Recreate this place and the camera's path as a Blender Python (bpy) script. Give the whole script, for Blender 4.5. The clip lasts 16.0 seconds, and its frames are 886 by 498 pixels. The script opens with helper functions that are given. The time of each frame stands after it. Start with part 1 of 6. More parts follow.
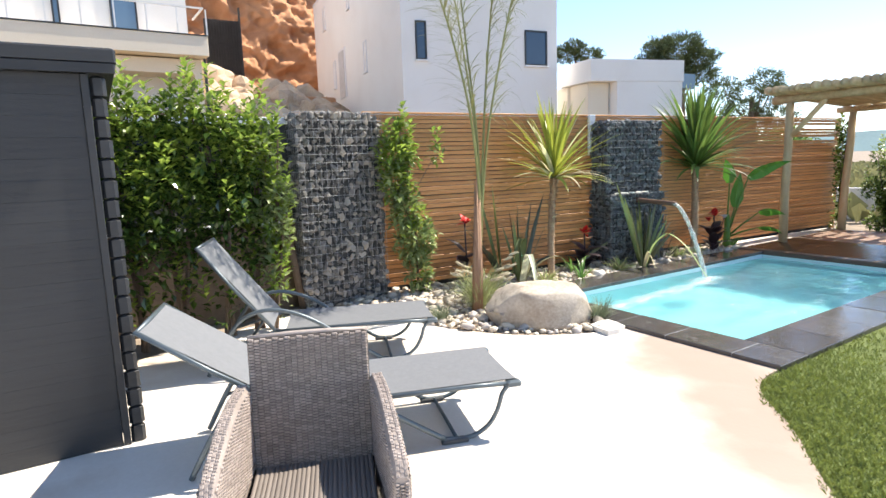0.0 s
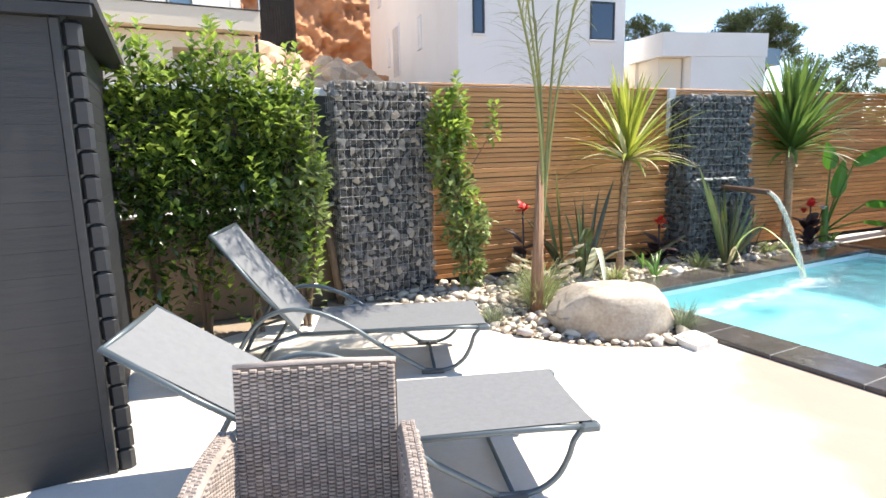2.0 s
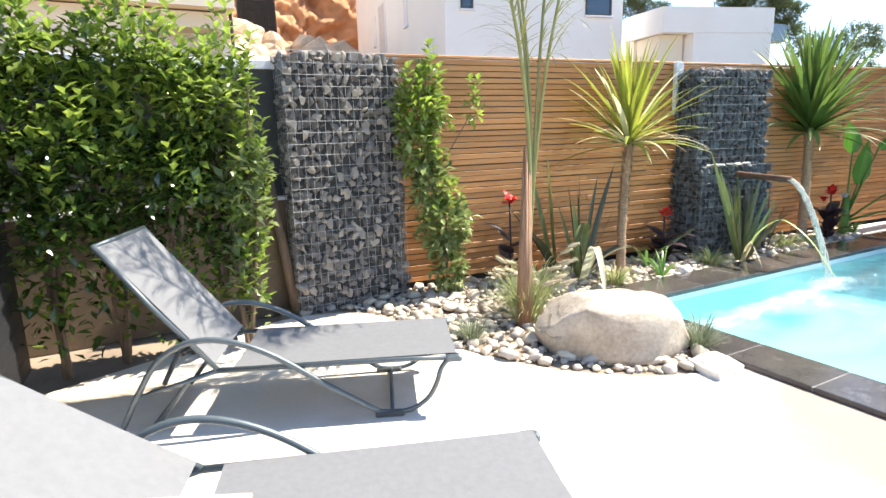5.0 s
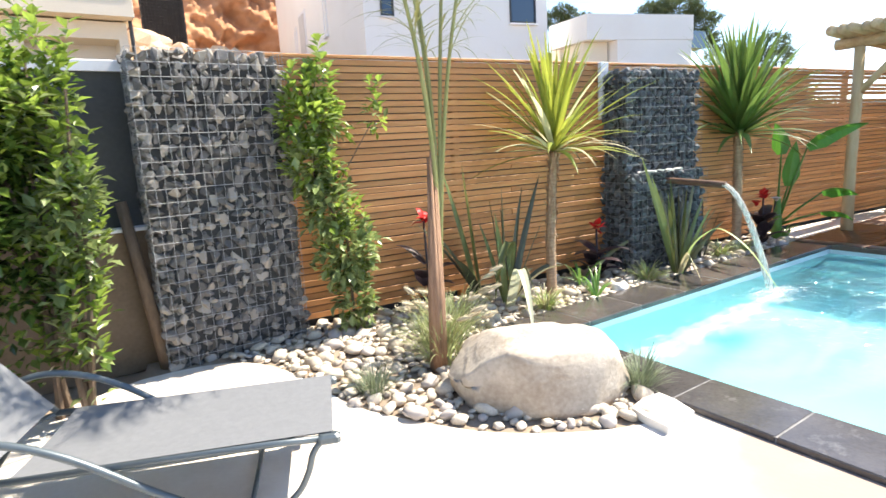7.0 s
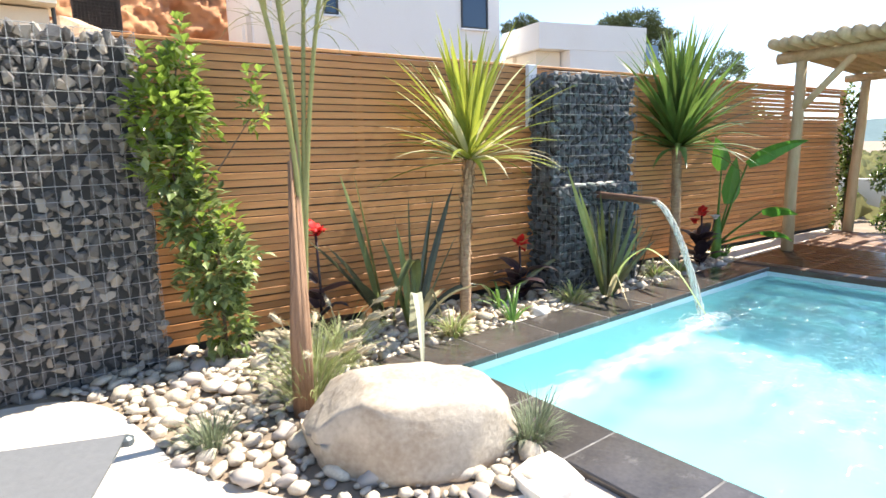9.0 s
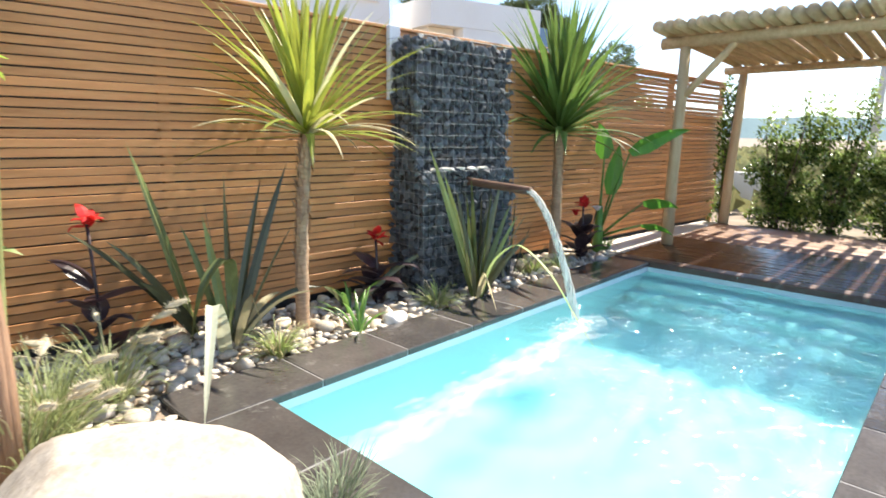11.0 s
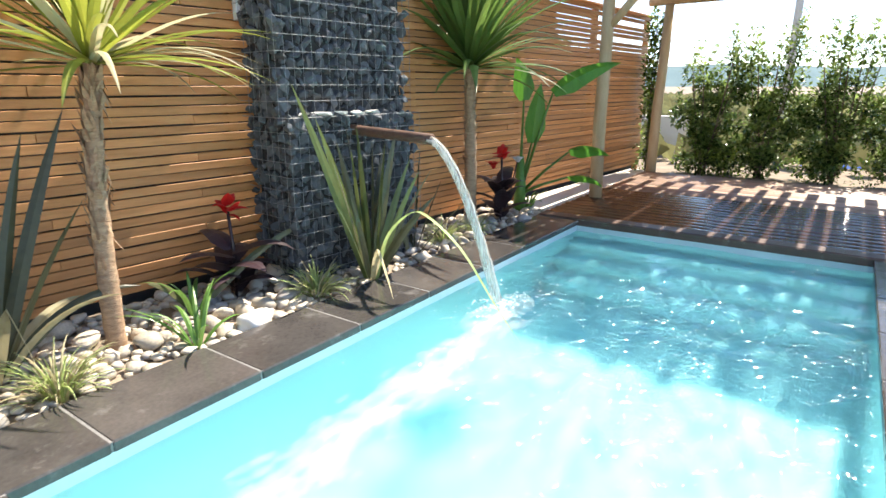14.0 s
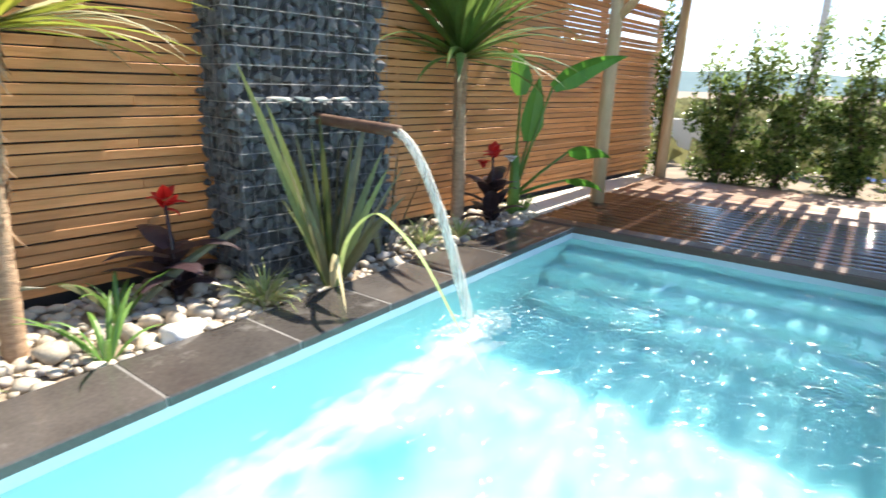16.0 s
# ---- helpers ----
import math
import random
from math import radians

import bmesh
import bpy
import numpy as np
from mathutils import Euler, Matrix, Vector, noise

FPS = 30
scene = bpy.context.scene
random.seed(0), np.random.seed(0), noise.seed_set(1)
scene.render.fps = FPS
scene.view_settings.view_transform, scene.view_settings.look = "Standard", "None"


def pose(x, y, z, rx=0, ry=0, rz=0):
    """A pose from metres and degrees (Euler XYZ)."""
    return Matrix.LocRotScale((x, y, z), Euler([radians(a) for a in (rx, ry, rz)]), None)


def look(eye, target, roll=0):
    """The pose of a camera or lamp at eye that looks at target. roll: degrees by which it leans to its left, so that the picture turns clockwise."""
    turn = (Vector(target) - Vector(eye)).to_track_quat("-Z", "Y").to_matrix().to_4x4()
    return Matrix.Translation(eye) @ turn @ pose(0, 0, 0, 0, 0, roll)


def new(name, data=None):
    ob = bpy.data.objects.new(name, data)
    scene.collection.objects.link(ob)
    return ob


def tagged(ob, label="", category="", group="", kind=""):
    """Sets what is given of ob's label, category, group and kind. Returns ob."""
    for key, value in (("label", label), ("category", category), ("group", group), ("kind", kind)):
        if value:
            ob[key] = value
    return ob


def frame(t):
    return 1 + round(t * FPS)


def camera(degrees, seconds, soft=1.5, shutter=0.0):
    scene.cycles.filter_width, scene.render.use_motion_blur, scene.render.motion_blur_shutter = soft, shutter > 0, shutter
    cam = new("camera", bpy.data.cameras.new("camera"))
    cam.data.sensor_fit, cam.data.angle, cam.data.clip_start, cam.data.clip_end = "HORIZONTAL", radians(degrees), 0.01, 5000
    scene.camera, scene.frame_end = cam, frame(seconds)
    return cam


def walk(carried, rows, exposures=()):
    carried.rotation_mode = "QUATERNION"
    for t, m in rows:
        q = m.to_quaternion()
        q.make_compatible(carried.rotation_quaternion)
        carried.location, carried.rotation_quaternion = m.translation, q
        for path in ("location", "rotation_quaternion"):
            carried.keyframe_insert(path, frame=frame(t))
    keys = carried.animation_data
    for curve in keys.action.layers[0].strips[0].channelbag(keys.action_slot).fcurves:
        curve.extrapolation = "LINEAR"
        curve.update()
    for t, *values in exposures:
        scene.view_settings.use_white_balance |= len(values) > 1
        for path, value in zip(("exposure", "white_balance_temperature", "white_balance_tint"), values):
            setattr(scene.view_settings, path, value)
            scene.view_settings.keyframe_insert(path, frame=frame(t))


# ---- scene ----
cam = camera(75.5, 16.0, 1.5, 0.4)
PATH = [
    (0, (0.208, 0.663, 1.669), (1.288, 2.32, 1.374), -1.9),
    (0.5, (0.292, 0.89, 1.67), (1.362, 2.553, 1.369), -1.9),
    (1, (0.351, 1.05, 1.669), (1.419, 2.713, 1.361), -1.9),
    (1.5, (0.466, 1.205, 1.621), (1.441, 2.918, 1.284), -2.4),
    (2, (0.634, 1.374, 1.619), (1.553, 3.116, 1.271), -1.3),
    (2.5, (0.721, 1.511, 1.603), (1.597, 3.271, 1.238), -1.2),
    (3, (0.799, 1.724, 1.603), (1.67, 3.474, 1.18), -1.6),
    (3.5, (0.845, 1.875, 1.63), (1.803, 3.576, 1.197), -1.7),
    (3.7, (0.863, 1.919, 1.642), (1.844, 3.605, 1.203), -1.7),
    (5.8, (1.556, 2.314, 1.574), (2.456, 4.059, 1.194), -1.6),
    (6, (1.616, 2.404, 1.585), (2.539, 4.136, 1.201), -1.6),
    (6.5, (1.81, 2.537, 1.567), (2.832, 4.216, 1.195), -2.1),
    (7, (1.94, 2.608, 1.551), (3.041, 4.238, 1.188), -3.1),
    (7.5, (2.121, 2.659, 1.529), (3.267, 4.262, 1.186), -2.5),
    (8, (2.332, 2.704, 1.514), (3.493, 4.292, 1.152), -2.1),
    (8.2, (2.41, 2.7, 1.51), (3.582, 4.28, 1.15), -1.9),
    (10.3, (3.398, 2.988, 1.461), (4.672, 4.503, 1.173), -0.0),
    (10.5, (3.49, 2.998, 1.444), (4.8, 4.479, 1.151), 0.2),
    (11, (3.707, 3.137, 1.443), (5.146, 4.467, 1.042), 1.0),
    (11.5, (3.851, 3.27, 1.387), (5.335, 4.52, 0.899), 0.4),
    (12, (3.967, 3.351, 1.385), (5.459, 4.59, 0.898), -0.6),
    (12.5, (4.175, 3.423, 1.334), (5.642, 4.683, 0.828), -1.5),
    (13, (4.342, 3.48, 1.322), (5.798, 4.75, 0.807), -0.8),
    (13.5, (4.533, 3.577, 1.318), (6.053, 4.759, 0.775), 0.0),
    (14, (4.732, 3.666, 1.298), (6.305, 4.774, 0.75), -0.1),
    (14.5, (4.897, 3.723, 1.223), (6.434, 4.884, 0.689), -0.9),
    (15, (5.062, 3.757, 1.248), (6.499, 5.03, 0.687), 0.6),
    (15.5, (5.182, 3.782, 1.239), (6.614, 5.061, 0.677), 0.8),
    (16, (5.255, 3.707, 1.237), (6.802, 4.847, 0.681), 1.7),
]
walk(cam, [(t, look(eye, target, roll)) for t, eye, target, roll in PATH], [(0.0, 1.03, 6800, 10), (2.0, 1.21, 6850, 10), (3.5, 1.37, 6900, 10), (7.0, 1.41, 6900, 10), (8.2, 1.33, 6900, 10), (10.5, 1.28, 6900, 10), (13.0, 1.27, 6900, 10), (14.5, 1.28, 6900, 10), (16.0, 1.35, 6900, 10)])

# ---------- world, sun, exposure ----------
SUN = Vector((1.0, -0.13, 1.4)).normalized()
world = bpy.data.worlds.new("sky")
scene.world = world
world.use_nodes = True
wn = world.node_tree.nodes
sky = wn.new("ShaderNodeTexSky")
sky.sky_type, sky.sun_disc = "NISHITA", False
sky.sun_elevation, sky.sun_rotation = math.asin(SUN.z), math.atan2(SUN.x, SUN.y)
sky.air_density, sky.dust_density, sky.ozone_density = 0.75, 0.0, 1.3
world.node_tree.links.new(sky.outputs[0], wn["Background"].inputs[0])
wn["Background"].inputs[1].default_value = 0.15
sun = new("sun", bpy.data.lights.new("sun", "SUN"))
sun.data.energy, sun.data.angle, sun.data.color = 5.0, radians(0.55), (1.0, 0.94, 0.84)
sun.data.cycles.is_caustics_light = True
sun.matrix_world = look(SUN * 60, (0, 0, 0))


# ---------- materials ----------
def material(name, a, b=None, scale=8.0, rough=0.7, bump=0.0, fine=60.0, metal=0.0, vary=0.0, stretch=(1, 1, 1), leaf=0.0, spec=0.5, c=None, stain=0.0, scuff=None):
    """Two tones mixed by noise at two scales, fine relief, and a shift from piece to piece."""
    m = bpy.data.materials.new(name)
    m.use_nodes = True
    nt, n = m.node_tree, m.node_tree.nodes
    link, p, out = nt.links.new, n["Principled BSDF"], n["Material Output"]
    b = b or tuple(v * 0.75 for v in a)
    co, mp = n.new("ShaderNodeTexCoord"), n.new("ShaderNodeMapping")
    mp.inputs["Scale"].default_value = stretch
    link(co.outputs["Object"], mp.inputs[0])
    info, geo, add = n.new("ShaderNodeObjectInfo"), n.new("ShaderNodeNewGeometry"), n.new("ShaderNodeMath")
    link(info.outputs["Random"], add.inputs[0])
    link(geo.outputs["Random Per Island"], add.inputs[1])
    frac = n.new("ShaderNodeMath")
    frac.operation = "FRACT"
    link(add.outputs[0], frac.inputs[0])
    big, small = n.new("ShaderNodeTexNoise"), n.new("ShaderNodeTexNoise")
    for tex, s, d in ((big, scale, 5.0), (small, fine, 3.0)):
        tex.noise_dimensions = "4D"
        tex.inputs["Scale"].default_value, tex.inputs["Detail"].default_value = s, d
        link(mp.outputs[0], tex.inputs["Vector"])
        link(frac.outputs[0], tex.inputs["W"])
    mix = n.new("ShaderNodeMath")
    mix.operation = "MULTIPLY_ADD"
    mix.inputs[1].default_value, mix.inputs[2].default_value = 0.4, 0.0
    link(small.outputs[0], mix.inputs[0])
    both = n.new("ShaderNodeMath")
    both.operation = "MULTIPLY_ADD"
    both.inputs[1].default_value = 0.75
    link(big.outputs[0], both.inputs[0])
    link(mix.outputs[0], both.inputs[2])
    ramp = n.new("ShaderNodeValToRGB")
    ramp.color_ramp.elements[0].position, ramp.color_ramp.elements[1].position = 0.36, 0.74
    ramp.color_ramp.elements[0].color, ramp.color_ramp.elements[1].color = (*b, 1), (*a, 1)
    link(both.outputs[0], ramp.inputs[0])
    colour = ramp.outputs[0]
    if c:
        ramp2 = n.new("ShaderNodeMix")
        ramp2.data_type = "RGBA"
        cut = n.new("ShaderNodeMath")
        cut.operation, cut.inputs[1].default_value = "GREATER_THAN", 0.8
        link(frac.outputs[0], cut.inputs[0])
        link(cut.outputs[0], ramp2.inputs[0])
        link(colour, ramp2.inputs[6])
        ramp2.inputs[7].default_value = (*c, 1)
        colour = ramp2.outputs[2]
    if vary:
        hsv, amount = n.new("ShaderNodeHueSaturation"), n.new("ShaderNodeMapRange")
        amount.inputs[3].default_value, amount.inputs[4].default_value = 1 - vary, 1 + vary
        link(frac.outputs[0], amount.inputs[0])
        link(amount.outputs[0], hsv.inputs["Value"])
        link(colour, hsv.inputs["Color"])
        colour = hsv.outputs[0]
    if stain:
        spot, sr, sm = n.new("ShaderNodeTexNoise"), n.new("ShaderNodeMapRange"), n.new("ShaderNodeMix")
        spot.inputs["Scale"].default_value, spot.inputs["Detail"].default_value = 0.9, 6.0
        sr.inputs[1].default_value, sr.inputs[2].default_value, sr.inputs[4].default_value = 0.5, 0.75, stain
        sm.data_type, sm.blend_type = "RGBA", "MULTIPLY"
        link(co.outputs["Object"], spot.inputs["Vector"])
        link(spot.outputs[0], sr.inputs[0])
        link(sr.outputs[0], sm.inputs[0])
        link(colour, sm.inputs[6])
        sm.inputs[7].default_value = (0.62, 0.5, 0.38, 1)
        colour = sm.outputs[2]
    if scuff:
        spot, sr, sm = n.new("ShaderNodeTexNoise"), n.new("ShaderNodeMapRange"), n.new("ShaderNodeMix")
        spot.inputs["Scale"].default_value, spot.inputs["Detail"].default_value, spot.inputs["Roughness"].default_value = 5.0, 8.0, 0.7
        sr.inputs[1].default_value, sr.inputs[2].default_value, sr.inputs[4].default_value = 0.58, 0.74, 0.75
        sm.data_type = "RGBA"
        link(co.outputs["Object"], spot.inputs["Vector"])
        link(spot.outputs[0], sr.inputs[0])
        link(sr.outputs[0], sm.inputs[0])
        link(colour, sm.inputs[6])
        sm.inputs[7].default_value = (*scuff, 1)
        colour = sm.outputs[2]
    link(colour, p.inputs["Base Color"])
    p.inputs["Roughness"].default_value, p.inputs["Metallic"].default_value = rough, metal
    p.inputs["Specular IOR Level"].default_value = spec
    if bump:
        bm_node = n.new("ShaderNodeBump")
        bm_node.inputs["Strength"].default_value, bm_node.inputs["Distance"].default_value = bump, 0.01
        link(both.outputs[0], bm_node.inputs["Height"])
        link(bm_node.outputs[0], p.inputs["Normal"])
    if leaf:
        tr, ms = n.new("ShaderNodeBsdfTranslucent"), n.new("ShaderNodeMixShader")
        ms.inputs[0].default_value = leaf
        link(colour, tr.inputs[0])
        link(p.outputs[0], ms.inputs[1])
        link(tr.outputs[0], ms.inputs[2])
        link(ms.outputs[0], out.inputs[0])
    return m


def water_material(name, tint, rough, bump, scale, bend=0.0):
    m = bpy.data.materials.new(name)
    m.use_nodes = True
    nt, n = m.node_tree, m.node_tree.nodes
    n.remove(n["Principled BSDF"])
    tr, gl, fr, ms, bp, no = (n.new("ShaderNode" + k) for k in ("BsdfTransparent", "BsdfGlossy", "Fresnel", "MixShader", "Bump", "TexNoise"))
    if bend:
        tr = n.new("ShaderNodeBsdfRefraction")
        tr.inputs["IOR"].default_value, tr.inputs["Roughness"].default_value = bend, 0.28
        nt.links.new(bp.outputs[0], tr.inputs["Normal"])
    tr.inputs[0].default_value = (*tint, 1)
    gl.inputs["Roughness"].default_value = rough
    fr.inputs[0].default_value = 1.33
    no.inputs["Scale"].default_value, no.inputs["Detail"].default_value = scale, 1.0
    bp.inputs["Strength"].default_value, bp.inputs["Distance"].default_value = bump, 0.02
    link = nt.links.new
    co = n.new("ShaderNodeTexCoord")
    glint, chop = n.new("ShaderNodeBump"), n.new("ShaderNodeTexNoise")
    chop.inputs["Scale"].default_value, chop.inputs["Detail"].default_value = scale * 4.0, 1.0
    # short steep wavelets between calmer patches
    peak = n.new("ShaderNodeMapRange")
    peak.interpolation_type = "SMOOTHSTEP"
    peak.inputs[1].default_value, peak.inputs[2].default_value = 0.47, 0.7
    glint.inputs["Strength"].default_value, glint.inputs["Distance"].default_value = 0.75, 0.016
    # the water is choppier in the far half, past the falling stream
    axis, reach = n.new("ShaderNodeSeparateXYZ"), n.new("ShaderNodeMapRange")
    reach.inputs[1].default_value, reach.inputs[2].default_value, reach.inputs[3].default_value, reach.inputs[4].default_value = 6.2, 7.8, 0.45, 1.0
    link(co.outputs["Object"], axis.inputs[0])
    link(axis.outputs[0], reach.inputs[0])
    link(reach.outputs[0], glint.inputs["Strength"])
    link(co.outputs["Object"], no.inputs["Vector"])
    link(co.outputs["Object"], chop.inputs["Vector"])
    link(no.outputs[0], bp.inputs["Height"])
    link(chop.outputs[0], peak.inputs[0])
    link(peak.outputs[0], glint.inputs["Height"])
    link(bp.outputs[0], glint.inputs["Normal"])
    link(glint.outputs[0], gl.inputs["Normal"])
    link(bp.outputs[0], fr.inputs["Normal"])
    link(fr.outputs[0], ms.inputs[0])
    link(tr.outputs[0], ms.inputs[1])
    link(gl.outputs[0], ms.inputs[2])
    link(ms.outputs[0], n["Material Output"].inputs[0])
    return m


def foam_film_material():
    """White froth that thins out in ragged holes away from where the stream falls."""
    m = bpy.data.materials.new("foam_film")
    m.use_nodes = True
    nt, n = m.node_tree, m.node_tree.nodes
    p, link = n["Principled BSDF"], nt.links.new
    p.inputs["Base Color"].default_value, p.inputs["Roughness"].default_value = (0.85, 0.9, 0.91, 1), 0.5
    co, di, no, su, rg, tr, ms, sc = (n.new("ShaderNode" + k) for k in ("TexCoord", "VectorMath", "TexNoise", "Math", "MapRange", "BsdfTransparent", "MixShader", "VectorMath"))
    di.operation, di.inputs[1].default_value = "DISTANCE", (7.86, 5.36, ZW_FOAM)
    sc.operation, sc.inputs[1].default_value = "MULTIPLY", (3.2, 7.0, 0.0)
    no.inputs["Scale"].default_value, no.inputs["Detail"].default_value, no.inputs["Roughness"].default_value = 1.6, 8.0, 0.65
    su.operation, su.inputs[1].default_value = "MULTIPLY_ADD", -0.42
    rg.inputs[1].default_value, rg.inputs[2].default_value, rg.inputs[4].default_value = 0.3, 0.64, 0.4
    link(co.outputs["Object"], di.inputs[0])
    link(co.outputs["Object"], sc.inputs[0])
    link(sc.outputs[0], no.inputs["Vector"])
    link(di.outputs["Value"], su.inputs[0])
    link(no.outputs[0], su.inputs[2])
    link(su.outputs[0], rg.inputs[0])
    link(rg.outputs[0], ms.inputs[0])
    thin, soft = n.new("ShaderNodeBsdfTranslucent"), n.new("ShaderNodeMixShader")
    thin.inputs[0].default_value = (0.85, 0.92, 0.94, 1)
    link(p.outputs[0], soft.inputs[1])
    link(thin.outputs[0], soft.inputs[2])
    link(tr.outputs[0], ms.inputs[1])
    link(soft.outputs[0], ms.inputs[2])
    link(ms.outputs[0], n["Material Output"].inputs[0])
    return m


ZW_FOAM = -0.11


def froth_streak_material():
    """Faint ragged froth that drifts along the pool wall, thin at its borders."""
    m = bpy.data.materials.new("froth_streak")
    m.use_nodes = True
    nt, n = m.node_tree, m.node_tree.nodes
    p, link = n["Principled BSDF"], nt.links.new
    p.inputs["Base Color"].default_value, p.inputs["Roughness"].default_value = (0.85, 0.9, 0.91, 1), 0.5
    co, ax, off, ab, sc, no, su, rg, tr, ms = (n.new("ShaderNode" + k) for k in ("TexCoord", "SeparateXYZ", "Math", "Math", "VectorMath", "TexNoise", "Math", "MapRange", "BsdfTransparent", "MixShader"))
    off.operation, off.inputs[1].default_value = "SUBTRACT", 0.0
    ab.operation = "ABSOLUTE"
    sc.operation, sc.inputs[1].default_value = "MULTIPLY", (2.2, 5.0, 0.0)
    no.inputs["Scale"].default_value, no.inputs["Detail"].default_value, no.inputs["Roughness"].default_value = 1.7, 7.0, 0.62
    su.operation, su.inputs[1].default_value = "MULTIPLY_ADD", -1.5
    rg.inputs[1].default_value, rg.inputs[2].default_value, rg.inputs[4].default_value = 0.26, 0.66, 0.5
    link(co.outputs["Object"], ax.inputs[0])
    link(ax.outputs[1], off.inputs[0])
    link(off.outputs[0], ab.inputs[0])
    link(co.outputs["Object"], sc.inputs[0])
    link(sc.outputs[0], no.inputs["Vector"])
    link(ab.outputs[0], su.inputs[0])
    link(no.outputs[0], su.inputs[2])
    link(su.outputs[0], rg.inputs[0])
    link(rg.outputs[0], ms.inputs[0])
    link(tr.outputs[0], ms.inputs[1])
    link(p.outputs[0], ms.inputs[2])
    link(ms.outputs[0], n["Material Output"].inputs[0])
    return m



def stream_material():
    """Aerated water: clear streaks between white ones that run down the stream."""
    m = bpy.data.materials.new("falling_water")
    m.use_nodes = True
    nt, n = m.node_tree, m.node_tree.nodes
    p, link = n["Principled BSDF"], nt.links.new
    p.inputs["Base Color"].default_value, p.inputs["Roughness"].default_value = (0.9, 0.86, 0.79, 1), 0.25
    co, mp, no, rg, tr, ms = (n.new("ShaderNode" + k) for k in ("TexCoord", "Mapping", "TexNoise", "MapRange", "BsdfTransparent", "MixShader"))
    mp.inputs["Scale"].default_value = (90, 30, 4)
    no.inputs["Scale"].default_value, no.inputs["Detail"].default_value = 1.0, 4.0
    rg.inputs[1].default_value, rg.inputs[2].default_value, rg.inputs[3].default_value, rg.inputs[4].default_value = 0.38, 0.66, 0.08, 0.62
    tr.inputs[0].default_value = (0.92, 0.95, 0.96, 1)
    link(co.outputs["Object"], mp.inputs[0])
    link(mp.outputs[0], no.inputs["Vector"])
    link(no.outputs[0], rg.inputs[0])
    link(rg.outputs[0], ms.inputs[0])
    link(tr.outputs[0], ms.inputs[1])
    link(p.outputs[0], ms.inputs[2])
    link(ms.outputs[0], n["Material Output"].inputs[0])
    return m


